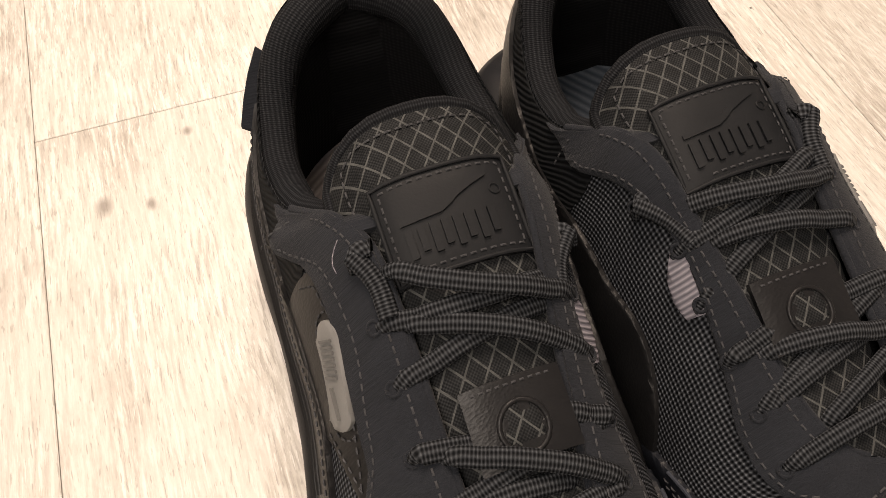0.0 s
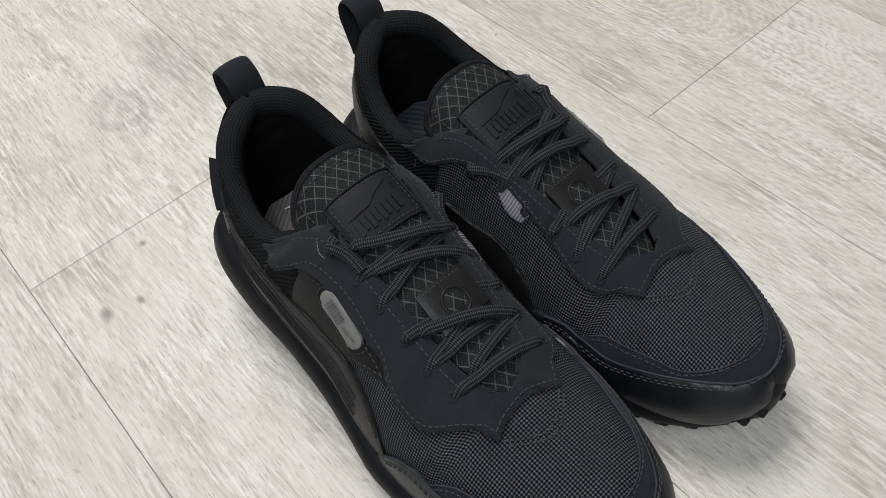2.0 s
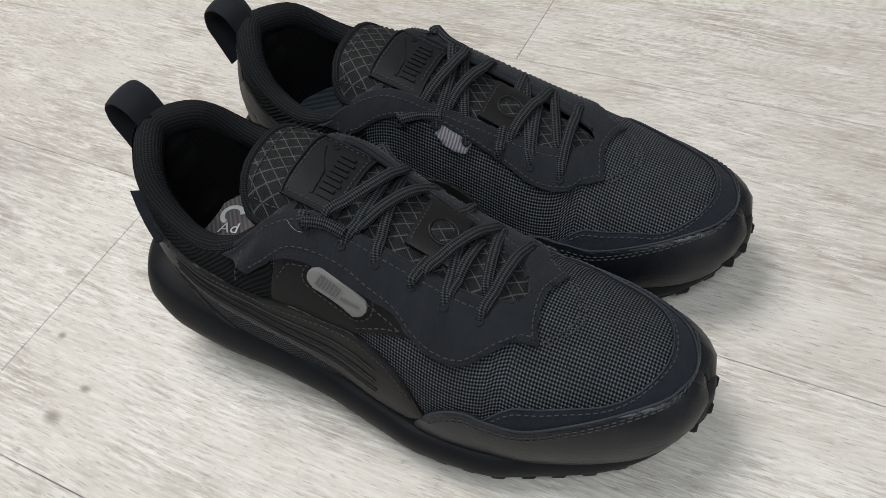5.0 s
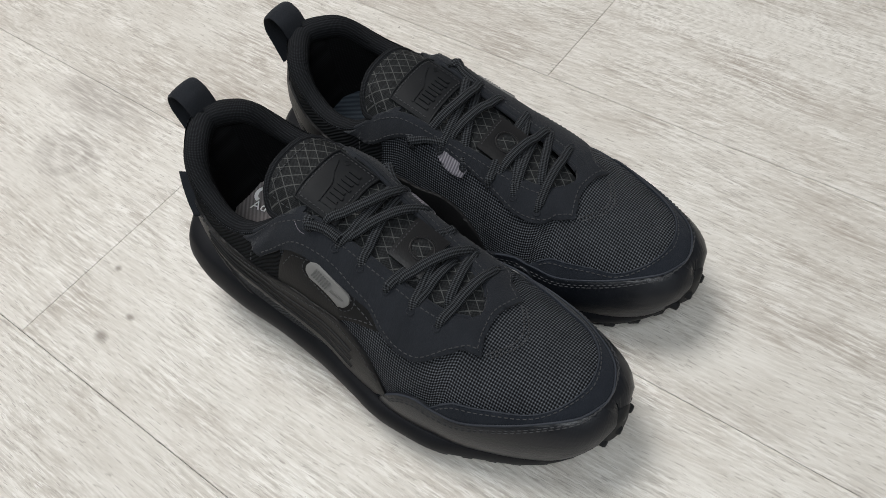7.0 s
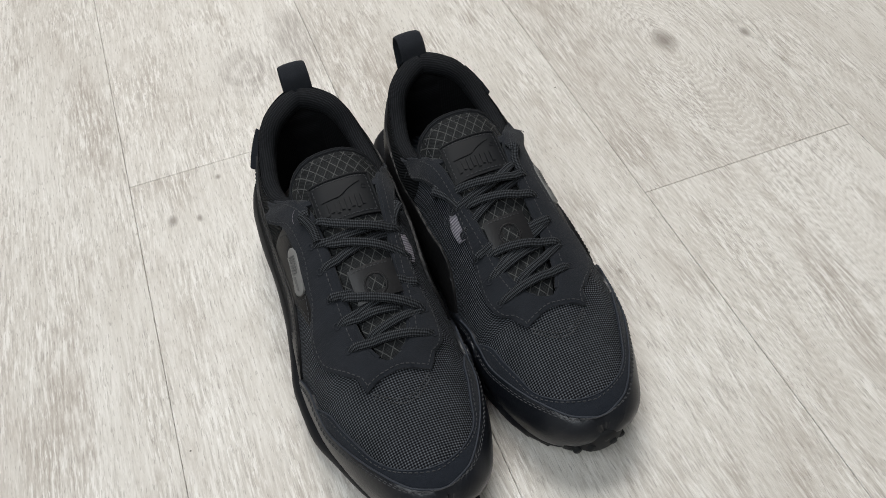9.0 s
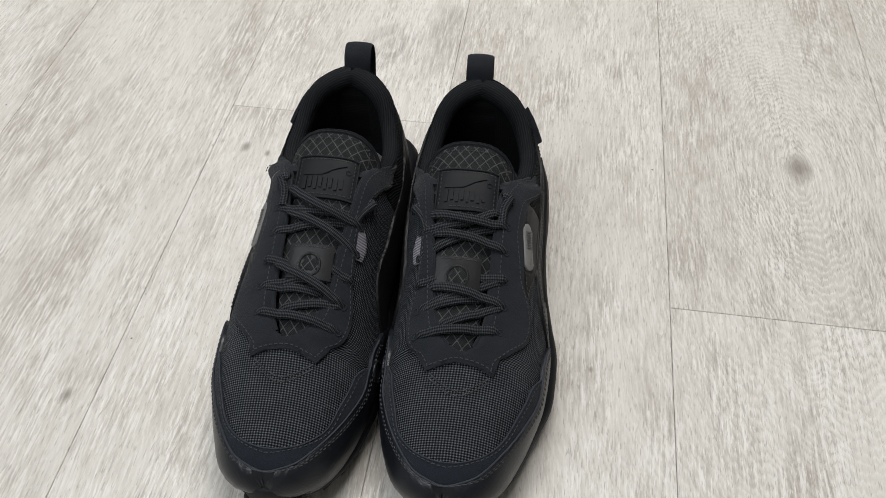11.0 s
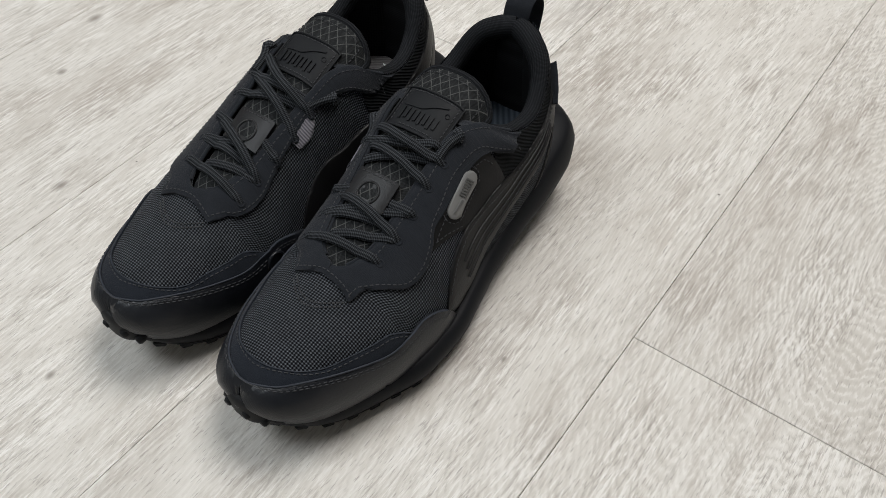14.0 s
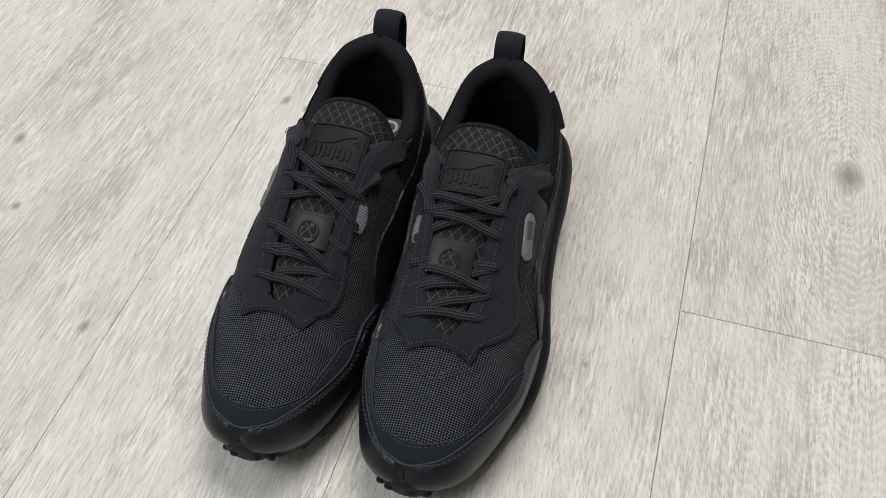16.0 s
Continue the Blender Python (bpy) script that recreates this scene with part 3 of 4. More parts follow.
def quarter_loop(side):
    p = lambda Y, z, *c: (Y, vz(Y, z, side), *c)
    return smooth_loop([p(.066, .070, 1), p(.068, .085), p(.066, .096), (.075, side * .02, 1), (.10, side * .02), (.13, side * .02), (.152, side * .02, 1), p(.152, .105), p(.13, .088), p(.10, .076), p(.08, .071)])


def ring_points(cx, cy, r, n=28):
    return [(cx + r * math.cos(2 * math.pi * k / n), cy + r * math.sin(2 * math.pi * k / n)) for k in range(n)]


SOLE_Y = [-.134, -.129, -.120, -.107, -.09, -.07, -.04, -.01, .02, .05, .08, .115, .14, .160, .176, .187]
sole_half = rounded(SOLE_Y, [0, .0165, .0275, .037, .0455, .052, .0595, .060, .0565, .0535, .0530, .0545, .0540, .0495, .0345, 0])
sole_mid = pchip(SOLE_Y, [.004, .0045, .005, .0055, .006, .0075, .0105, .0115, .010, .0085, .007, .006, .005, .004, .003, .003])
sole_low = pchip([-.134, -.124, -.11, -.09, -.06, .0, .11, .14, .165, .187], [.030, .0215, .0130, .0075, .005, .005, .005, .008, .018, .036])


def outline(n=64, front=0.0, back=None):
    """Points round the sole, from the heel along the outer side to the toe and back, drawn in by front and, at the heel, by back."""
    a = np.linspace(0, math.pi, n)
    Y = .0265 + .1605 * np.cos(a)
    k = step(.02, .085, Y)
    inset = front * (1 - k) + (front if back is None else back) * k
    pull = inset * np.cos(a) * np.abs(np.cos(a)) ** 4
    wide = np.maximum(sole_half(Y) - inset, 0)
    lat = np.stack([sole_mid(Y) + wide, Y - pull], 1)
    med = np.stack([sole_mid(Y) - wide, Y - pull], 1)
    return np.concatenate([lat, med[-2:0:-1]])


def build_shoe(name, origin, turn, s, zs, label, insole_mat, light_insole):
    root = tagged(new(name), label, "shoe", "pair of sneakers")
    root.location = origin
    root.rotation_euler = (0, 0, radians(turn))

    def loc(p):
        return np.asarray(p) * np.array([s, 1.0, zs])
    surf = lambda Y, v, lift=None: loc(surface(Y, v, lift))
    tong = lambda Y, X, lift=None: loc(tongue_surface(Y, X * s, lift))   # X to the picture's right

    # upper of woven mesh
    ys = UY[0] + (UY[-1] - UY[0]) * (1 - np.cos(np.linspace(0, math.pi, 110))) / 2
    hs = np.linspace(0, 1, 30)
    verts, uvs, faces = [], [], []
    for side in (1, -1):
        b = len(verts)
        for Y in ys:
            P = loc(section(np.full(30, Y), np.full(30, float(side)), hs))
            L = np.concatenate([[0], np.cumsum(np.linalg.norm(np.diff(P, axis=0), axis=1))])
            verts += list(P)
            uvs += [(Y, side * (L[-1] - q)) for q in L]
        for i in range(len(ys) - 1):
            for j in range(29):
                faces.append((b + i * 30 + j, b + i * 30 + j + 1, b + (i + 1) * 30 + j + 1, b + (i + 1) * 30 + j))
    upper = mesh_object("upper", verts, faces, MESH, root, "black woven mesh upper", uvs, sharp=70)

    # panels
    patch("toe_strip", "strip", surf, toe_strip_loop(), .0016, NAVY, root, "blue-black suede toe strip")
    mg = patch("mudguard", "mud", surf, mudguard_loop(), .0027, LEATHER, root, "smooth black leather toe guard")
    # the outer end of the lace panel stands off the collar as a free tab
    def tabbed(Y, v, lift=None):
        out = step(.060, .090, Y) * step(.06, .24, v)
        return surf(Y, v, None if lift is None else lift + np.where(np.asarray(lift) > 0, .0068, .0048) * out)
    eyestay = patch("eyestay", "eye", tabbed, eyestay_loop(), .0026, SUEDE, root, "black suede lace panel", split=-.0466)
    for side in (1, -1):
        patch("quarter_panel", ("q", side), surf, quarter_loop(side), .0006, RIB, root, "ribbed knit quarter")
        patch("heel_counter", ("hc", side), surf, heel_counter_loop(side), .0014, PANEL, root, "matte black heel counter")
        patch("side_stripe", ("st", side), surf, stripe_loop(side), .0021, STRIPE, root, "curved black leather side stripe")
        # raised ribs along the stripe
        for f in ((.3, .5, .7) if side > 0 else ()):
            line = []
            for Y in np.linspace(.012, .125, 26):
                zu = np.interp(Y, STRIPE_Y, STRIPE_Z)
                zl = np.interp(Y, [-.004, .02, .05, .08, .11, .135], [.034, .039, .049, .059, .070, .084])
                line.append((Y, vz(Y, zl + (zu - zl) * f, side)))
            A = np.array(line)
            tube("stripe_rib", surf(A[:, 0], A[:, 1], np.full(len(A), .0021)), .0011, .0007, STRIPE, root, sides=6)
    patch("side_panel", "sp", surf, side_panel_loop(1), .0010, PANEL, root, "matte black side panel")

    # grey badge on the outer side: a long rounded plate with relief bars
    c0, c1 = np.array([.0465, vz(.0465, .1020)]), np.array([.0175, vz(.0175, .0875)])
    ax = c1 - c0

    def badge_pt(a, b):
        # a along (metres), b across (metres)
        p = c0 + ax * (a / .032)
        return (p[0] + b * .50, p[1] + b * 11.0)
    r = .0054
    loop = []
    for k in range(13):
        t = math.pi / 2 + math.pi * k / 12
        loop.append(badge_pt(r + r * math.cos(t), r * math.sin(t)))
    for k in range(13):
        t = -math.pi / 2 + math.pi * k / 12
        loop.append(badge_pt(.032 - r + r * math.cos(t), r * math.sin(t)))
    badge = patch("badge", "badge", surf, loop, .0034, BADGE, root, "rounded grey rubber badge", du=.003, dv=.04)
    for k in range(7):
        a0 = .0055 + k * .0018
        q = [badge_pt(a0, -.0028), badge_pt(a0 + .0009, -.0028), badge_pt(a0 + .0009, .0028), badge_pt(a0, .0028)]
        patch("relief_bar", ("bb", k), surf, q, .0041, BADGE_LINE, badge, du=.01, dv=.2, base=.002, rimf=1.0)
    q = [badge_pt(.0195, .0016), badge_pt(.0285, -.0006), badge_pt(.0285, -.0016), badge_pt(.0195, .0002)]
    patch("relief_wedge", "bw", surf, q, .0041, BADGE_LINE, badge, du=.01, dv=.2, base=.002, rimf=1.0)
    rim = [badge_pt(r + (r + .0026) * math.cos(math.pi / 2 + math.pi * k / 12), (r + .0026) * math.sin(math.pi / 2 + math.pi * k / 12)) for k in range(13)]
    rim += [badge_pt(.032 - r + (r + .0026) * math.cos(-math.pi / 2 + math.pi * k / 12), (r + .0026) * math.sin(-math.pi / 2 + math.pi * k / 12)) for k in range(13)]
    stitch_line("badge_stitching", surf, rim + rim[:1], .0012, root, .003, .0019)

    # stitching beside the panel edges
    def inset(pts, d):
        A = np.array(pts, float)
        M = A * np.array([1, .075])
        T = np.gradient(M, axis=0)
        T /= np.linalg.norm(T, axis=1)[:, None] + 1e-9
        N = np.stack([-T[:, 1], T[:, 0]], 1)
        return (M + N * d) / np.array([1, .075])
    eye = eyestay_loop()
    k0 = min(range(len(eye)), key=lambda k: abs(eye[k][0] - .078) + (0 if eye[k][1] > .06 else 9))
    k1 = min(range(len(eye)), key=lambda k: abs(eye[k][0] - .080) + (0 if eye[k][1] < -.06 else 9))
    for d in (.0026,):
        best = inset(eye[k0:k1], d)
        if np.abs(best[:, 1]).mean() > np.abs(np.array(eye[k0:k1])[:, 1]).mean():
            best = inset(eye[k0:k1], -d)
        stitch_line("panel_stitching", tabbed, best, .0027, root)
    for side in (1, -1):
        stitch_line("throat_stitching", surf, [(Y, side * .07) for Y in np.linspace(-.036, .075, 60)], .0027, root)
        stitch_line("tab_stitching", tabbed, [(.083, side * q) for q in np.linspace(.06, .30, 12)], .0027, root)
    top = [p for p in mudguard_loop()]
    i0 = min(range(len(top)), key=lambda k: abs(top[k][0] + .014) + (0 if 0 < top[k][1] < .97 else 9))
    i1 = min(range(len(top)), key=lambda k: abs(top[k][0] + .014) + (0 if -.97 < top[k][1] < 0 else 9))
    i0, i1 = min(i0, i1), max(i0, i1)
    seg = np.array(top[i0:i1])
    for d in (.0030, .0046):
        line = seg.copy()
        line[:, 1] += np.sign(line[:, 1]) * d / .07 * np.clip(np.abs(line[:, 1]) * 4, 0, 1)
        stitch_line("toe_stitching", surf, line, .0028, root, .0036, .0024)
    strip = np.array(toe_strip_loop())
    j0 = min(range(len(strip)), key=lambda k: abs(strip[k][0] + .044) + (0 if strip[k][1] > 0 else 9))
    j1 = min(range(len(strip)), key=lambda k: abs(strip[k][0] + .044) + (0 if strip[k][1] < 0 else 9))
    line = strip[j0:j1].copy()
    line[:, 1] += np.sign(line[:, 1]) * .0024 / .07 * np.clip(np.abs(line[:, 1]) * 6, 0, 1)
    line[:, 0] -= .0022 * np.clip(1 - np.abs(line[:, 1]) * 4, 0, 1)
    stitch_line("strip_stitching", surf, line, .0017, root)
    arc = [(-.060 - .011 * math.sin(math.pi * k / 20), vx(-.062, .026 - .038 * k / 20, 1 if .026 - .038 * k / 20 > .006 else -1)) for k in range(21)]
    stitch_line("vamp_stitching", surf, arc, .0004, root, .0026, .0017, .0005)
    arc2 = [(a - .003, b) for a, b in arc]
    stitch_line("vamp_stitching", surf, arc2, .0004, root, .0026, .0017, .0005)

    edge = np.array(top[i0:i1])
    tube("guard_edge", surf(edge[:, 0], edge[:, 1], np.full(len(edge), .0023)), .0007, .0007, EDGE, mg, sides=6)
    edge = strip[j0:j1]
    tube("strip_edge", surf(edge[:, 0], edge[:, 1], np.full(len(edge), .0014)), .0005, .0005, EDGE, root, sides=6)
    for side in (1,):
        up = [(Y, vz(Y, float(np.interp(Y, STRIPE_Y, STRIPE_Z)) - .0028, side)) for Y in np.linspace(-.008, .145, 80)]
        stitch_line("stripe_stitching", surf, up, .0022, root, .0030, .0019, .0003)
    low = [(Y, vz(Y, float(np.interp(Y, [-.002, .010, .020, .026], [.0820, .0820, .0800, .0775])))) for Y in np.linspace(-.001, .024, 20)]
    stitch_line("panel_stitching", surf, low, .0011, root)
    hem = [(Y, vz(Y, float(np.interp(Y, [-.002, .006, .025, .045, .058, .064], [.080, .0850, .0950, .1035, .1035, .095])))) for Y in np.linspace(.0, .064, 40)]
    stitch_line("panel_stitching", surf, hem, .0011, root)

    # inner side: lilac ribbon tag beside the lace panel, and a round moulded eye in the toe guard
    i = lambda Y, z, *c: (Y, vz(Y, z, -1), *c)
    patch("ribbon_tag", "lil", surf, smooth_loop([i(.030, .1090, 1), i(.020, .1050), i(.014, .1005), i(.009, .0965, 1), i(.011, .0915, 1), i(.017, .0925), i(.024, .0968), i(.029, .1035, 1)]), .0023, LILAC, root, "ribbed lilac ribbon tag")
    A = np.array([(-.040 + .0065 * math.cos(a), vz(-.040, .041, -1) + .09 * math.sin(a)) for a in np.linspace(0, 2 * math.pi, 29)[:-1]])
    tube("moulded_eye", surf(A[:, 0], A[:, 1], np.full(28, .0030)), .0011, .0008, LEATHER, root, sides=6, close=True)

    # collar roll, lining and insole
    Yc = np.concatenate([np.linspace(.066, .14, 26), .14 + .028 * np.sin(np.linspace(0, math.pi / 2, 14)[1:])])
    lat, med = surf(Yc, np.full(len(Yc), .0)), surf(Yc, np.full(len(Yc), -1e-9))
    path = np.concatenate([lat, med[-2::-1]])
    rr = np.concatenate([np.linspace(.003, .0064, 12), np.full(len(path) - 24, .0064), np.linspace(.0064, .003, 12)])
    rr = rr + .0012 * step(.12, .16, path[:, 1])
    inw = path.copy()
    inw[:, 0] -= np.sign(path[:, 0] - s * .002) * np.minimum(.0054, np.abs(path[:, 0] - s * .002))
    inw[:, 1] -= .0060 * np.clip((path[:, 1] - .14) / .025, 0, 1)
    inw[:, 2] -= .0050
    tube("collar", inw, rr, rr * 1.05, COLLAR, root, sides=14, label="padded black knit collar")
    Yl = np.concatenate([np.linspace(-.03, .14, 40), .14 + .022 * np.sin(np.linspace(0, math.pi / 2, 12)[1:])])
    loops = []
    for f in (0.0, .25, .5, .75, 1.0):
        ring = []
        for side in (1, -1):
            P = section(Yl, np.full(len(Yl), float(side)), np.full(len(Yl), 1.0))
            q = mid_x(Yl) + side * np.maximum(half_w(Yl) - .006, 0)
            e = np.sin(f * math.pi / 2)
            x = (P[:, 0] - side * .0085 * np.clip(gap_w(Yl) / .02, 0, 1)) * (1 - e) + q * e
            z = (P[:, 2] - .005) * (1 - f) + .050 * f
            y = np.minimum(P[:, 1] - .0075, .1600) - .003 * np.sin(math.pi * f)
            pts = np.stack([x, y, z], 1)
            ring.append(pts if side == 1 else pts[::-1])
        loops.append(np.concatenate(ring))
    V = loc(np.concatenate(loops))
    n = len(loops[0])
    F = [(a * n + b, a * n + b + 1, (a + 1) * n + b + 1, (a + 1) * n + b) for a in range(4) for b in range(n - 1)]
    mesh_object("lining", V, F, LINING, root, "dark padded lining", np.stack([V[:, 1], V[:, 2]], 1), sharp=80)
    Yi = np.linspace(.0, .151, 60)
    hw = np.maximum(half_w(Yi) - .008 - .012 * step(.07, .0, Yi), .002)
    V, F, uv = [], [], []
    for k, Y in enumerate(Yi):
        for b in range(9):
            e = -1 + b / 4
            V.append((mid_x(Y) + e * hw[k], Y, .048 + .004 * e * e + .004 * step(.09, .15, Y) + .007))
            uv.append((Y, e * hw[k]))
        if k:
            F += [((k - 1) * 9 + b, (k - 1) * 9 + b + 1, k * 9 + b + 1, k * 9 + b) for b in range(8)]
    V = loc(V)
    insole = mesh_object("insole", V, F, insole_mat, root, "ribbed taupe insole" if light_insole else "dark blue insole", uv)
    if light_insole:
        d = bpy.data.curves.new("print", "FONT")
        d.body, d.size, d.extrude = "Ad", .0105, .0001
        t = new("insole_print", d)
        t.parent = root
        t.matrix_basis = pose(-.0105, .141, .0620, 0, 0, -76)
        d.materials.append(WHITE)
        t["label"] = "white printed letters"
        tube("insole_mark", [(.004 + .006 * math.cos(a), .1405 + .006 * math.sin(a), .0612) for a in np.linspace(-1.2, 3.0, 18)], .0014, .0003, WHITE, root, sides=6, label="white printed curve")

    # tongue
    Yt = np.concatenate([np.linspace(-.050, .079, 40), .079 + .0115 * np.sin(np.linspace(0, math.pi / 2, 10)[1:])])
    B = np.linspace(-1, 1, 25)
    V, uv, F = [], [], []
    for layer in (0, 1):
        for Y in Yt:
            X = B * float(tongue_w(Y))
            P = tongue_surface(np.full(25, Y), X, np.full(25, -.005 * layer))
            V += list(P)
            uv += [(Y, q) for q in X]
    m = len(Yt) * 25
    for layer in (0, 1):
        for k in range(len(Yt) - 1):
            F += [(layer * m + k * 25 + b, layer * m + k * 25 + b + 1, layer * m + (k + 1) * 25 + b + 1, layer * m + (k + 1) * 25 + b) for b in range(24)]
    rimi = [k * 25 for k in range(len(Yt))] + [(len(Yt) - 1) * 25 + b for b in range(1, 25)] + [k * 25 + 24 for k in range(len(Yt) - 2, -1, -1)]
    F += [(a, b, b + m, a + m) for a, b in zip(rimi, rimi[1:])]
    tongue = mesh_object("tongue", loc(V), F, RIPSTOP, root, "ripstop tongue with a pale diamond grid", uv, sharp=50)
    E = [tongue_surface(np.array([Y]), np.array([e * float(tongue_w(Y))]), np.array([-.0015]))[0] for e, run in ((1, Yt[20:]), (-1, Yt[20:][::-1])) for Y in run]
    E = [p for k, p in enumerate(E) if k == 0 or np.linalg.norm(p - E[k - 1]) > 1e-4]
    tube("tongue_binding", loc(E), .0027, .0030, COLLAR, tongue, sides=10, label="rolled black binding")
    edge = [(Y, (float(tongue_w(Y)) - .006)) for Y in np.linspace(.045, .081, 22)] + [(.0838, q) for q in np.linspace(.020, -.020, 14)] + [(Y, -(float(tongue_w(Y)) - .006)) for Y in np.linspace(.081, .045, 22)]
    stitch_line("binding_stitching", tong, edge, .0004, tongue)

    # moulded label on the tongue: frame, stitches, plain wedge and bars
    x0, x1, y0, y1 = -.0195, .0205, .040, .069
    lp = [(y0, x0), (y1, x0), (y1, x1), (y0, x1)]
    lab = patch("label", "lab", tong, lp, .0018, LABEL, tongue, "matte black moulded label", du=.003, dv=.003)
    fr = [(y0 + .0006, x0 + .0006), (y1 - .0006, x0 + .0006), (y1 - .0006, x1 - .0006), (y0 + .0006, x1 - .0006)]
    dense = []
    for a, b in zip(fr, fr[1:] + fr[:1]):
        dense += [(a[0] + (b[0] - a[0]) * k / 10, a[1] + (b[1] - a[1]) * k / 10) for k in range(10)]
    D = np.array(dense)
    tube("label_frame", tong(D[:, 0], D[:, 1], np.full(len(D), .0020)), .0007, .0006, LABEL, lab, sides=6, close=True)
    st = [(y0 + .0026, x0 + .0026), (y1 - .0026, x0 + .0026), (y1 - .0026, x1 - .0026), (y0 + .0026, x1 - .0026), (y0 + .0026, x0 + .0026)]
    dense = []
    for a, b in zip(st, st[1:]):
        dense += [(a[0] + (b[0] - a[0]) * k / 8, a[1] + (b[1] - a[1]) * k / 8) for k in range(8)]
    stitch_line("label_stitching", tong, dense, .0019, lab, .003, .0018)
    patch("wedge", "wedge", tong, smooth_loop([(.0565, -.014, 1), (.0575, -.003), (.0605, .003), (.0635, .013, 1), (.0625, .013, 1), (.0588, .004), (.0555, -.002), (.0550, -.014, 1)]), .0026, LABEL, lab, du=.01, dv=.01, base=.001, rimf=1.0)
    for k in range(8):
        xb = -.0135 + k * .0034
        yb = .0455 + .0012 * (k % 2)
        patch("bar", ("lb", k), tong, [(yb, xb), (.0535, xb), (.0535, xb + .0019), (yb, xb + .0019)], .0028, LABEL, lab, du=.01, dv=.01, base=.001, rimf=1.0)
    ring = tube("ring_mark", tong(*np.array(ring_points(.0585, .0145, .0014, 16)).T, np.full(16, .002)), .0003, .0003, LABEL, lab, sides=5, close=True)

    # leather lace keeper with a round eye
    kp = [(-.0105, -.0135), (.0105, -.0135), (.0105, .0135), (-.0105, .0135)]
    keeper = patch("lace_keeper", "keep", tong, smooth_loop([(*p, 1) for p in kp]), .0042, SHEENY, root, "black leather lace keeper with a round eye", du=.003, dv=.003, base=.0, rimf=.97)
    A = np.array(ring_points(-.002, .0, .0066, 36))
    tube("eye_rim", tong(A[:, 0], A[:, 1], np.full(36, .0043)), .0008, .0006, SHEENY, keeper, sides=8, close=True)
    patch("eye_fabric", "kf", tong, ring_points(-.002, 0, .0064, 32), .0044, RIPSTOP, keeper, du=.003, dv=.003, base=.003, uvscale=(1, 1))
    stitch_line("keeper_stitching", tong, [(.0088, q) for q in np.linspace(-.012, .012, 10)], .0043, keeper, .0024, .0014)

    # eyelets and laces
    EY = [.052, .034, .018, .0005, -.0155, -.032]

    def eyelet(k, right, lift=.0030):
        outer = (s > 0) == right
        x = (.0285, .0285, .0287, .0297, .0305, .0292)[k] if outer else (-.0315, -.0262, -.0255, -.0245, -.0228, -.0225)[k]
        Y = EY[k] - (0 if outer else .006)
        return surf(np.array([Y]), np.array([vx(Y, x, 1 if outer else -1)]), np.array([lift]))[0]
    for k in range(6):
        for right in (False, True):
            c = eyelet(k, right, .0026)
            up = eyelet(k, right, .0040) - c
            up /= np.linalg.norm(up)
            e1 = np.cross(up, (0, 1, 0))
            e1 /= np.linalg.norm(e1)
            e2 = np.cross(up, e1)
            tube("eyelet", [c + .0021 * (math.cos(a) * e1 + math.sin(a) * e2) for a in np.linspace(0, 2 * math.pi, 17)[:-1]], .0006, .0005, SUEDE, root, ups=[up] * 16, sides=6, close=True)

    def lace(a, b, rise, name="lace", bow=0.0, dive=.004):
        """A flat lace from eyelet point a to b, rising over the tongue."""
        n = 26
        t = np.linspace(0, 1, n)
        P = a[None] * (1 - t[:, None]) + b[None] * t[:, None]
        mid = tong(P[:, 1], P[:, 0], np.zeros(n))
        base = np.maximum(P[:, 2], np.where(np.abs(P[:, 0]) < .024, mid[:, 2], P[:, 2]))
        env = np.sin(math.pi * np.clip(t, 0, 1)) ** .5
        P[:, 2] = P[:, 2] * (1 - env) + (np.maximum(base, P[:, 2]) + rise) * env
        P[:, 2] += .0012 * np.minimum(1, np.minimum(t, 1 - t) * 12)
        P[:, 2] -= dive * np.clip(1 - np.minimum(t, 1 - t) * 14, 0, 1) ** 1.5
        P[:, 1] -= bow * np.sin(math.pi * t)
        w = .0030 * (1 - .35 * np.clip(1 - np.minimum(t, 1 - t) * 8, 0, 1))
        ups = np.stack([P[:, 0] * 9 * .1, np.full(n, -.42), np.ones(n)], 1)
        return tube(name, P, w, .0014, LACE, root, ups=ups, sides=12)
    L, R = (lambda k: eyelet(k, False)), (lambda k: eyelet(k, True))
    lace(L(5), R(5), .0030)
    lace(L(4), R(3), .0012)
    lace(L(5) + (R(4) - L(5)) * .25, R(4), .0010)
    lace(L(3) + np.array([.006, -.002, 0]), R(4), .0046)
    lace(L(4) + np.array([.002, 0, .0]), R(4) + np.array([-.012, .004, .0]), .0016)
    lace(L(3), L(3) * .5 + R(3) * .5 + np.array([-.007, 0, .001]), .002)
    lace(R(3), L(3) * .5 + R(3) * .5 + np.array([.009, .002, .001]), .002)
    lace(L(2), R(1) + np.array([-.004, 0, 0]), .0014)
    lace(L(1) + np.array([.006, -.002, 0]), R(2), .0046)
    lace(L(1), R(0) + np.array([-.006, -.012, 0]), .0020, bow=.004)
    lace(L(0) + np.array([.006, -.006, 0]), R(1), .0052, bow=.006)
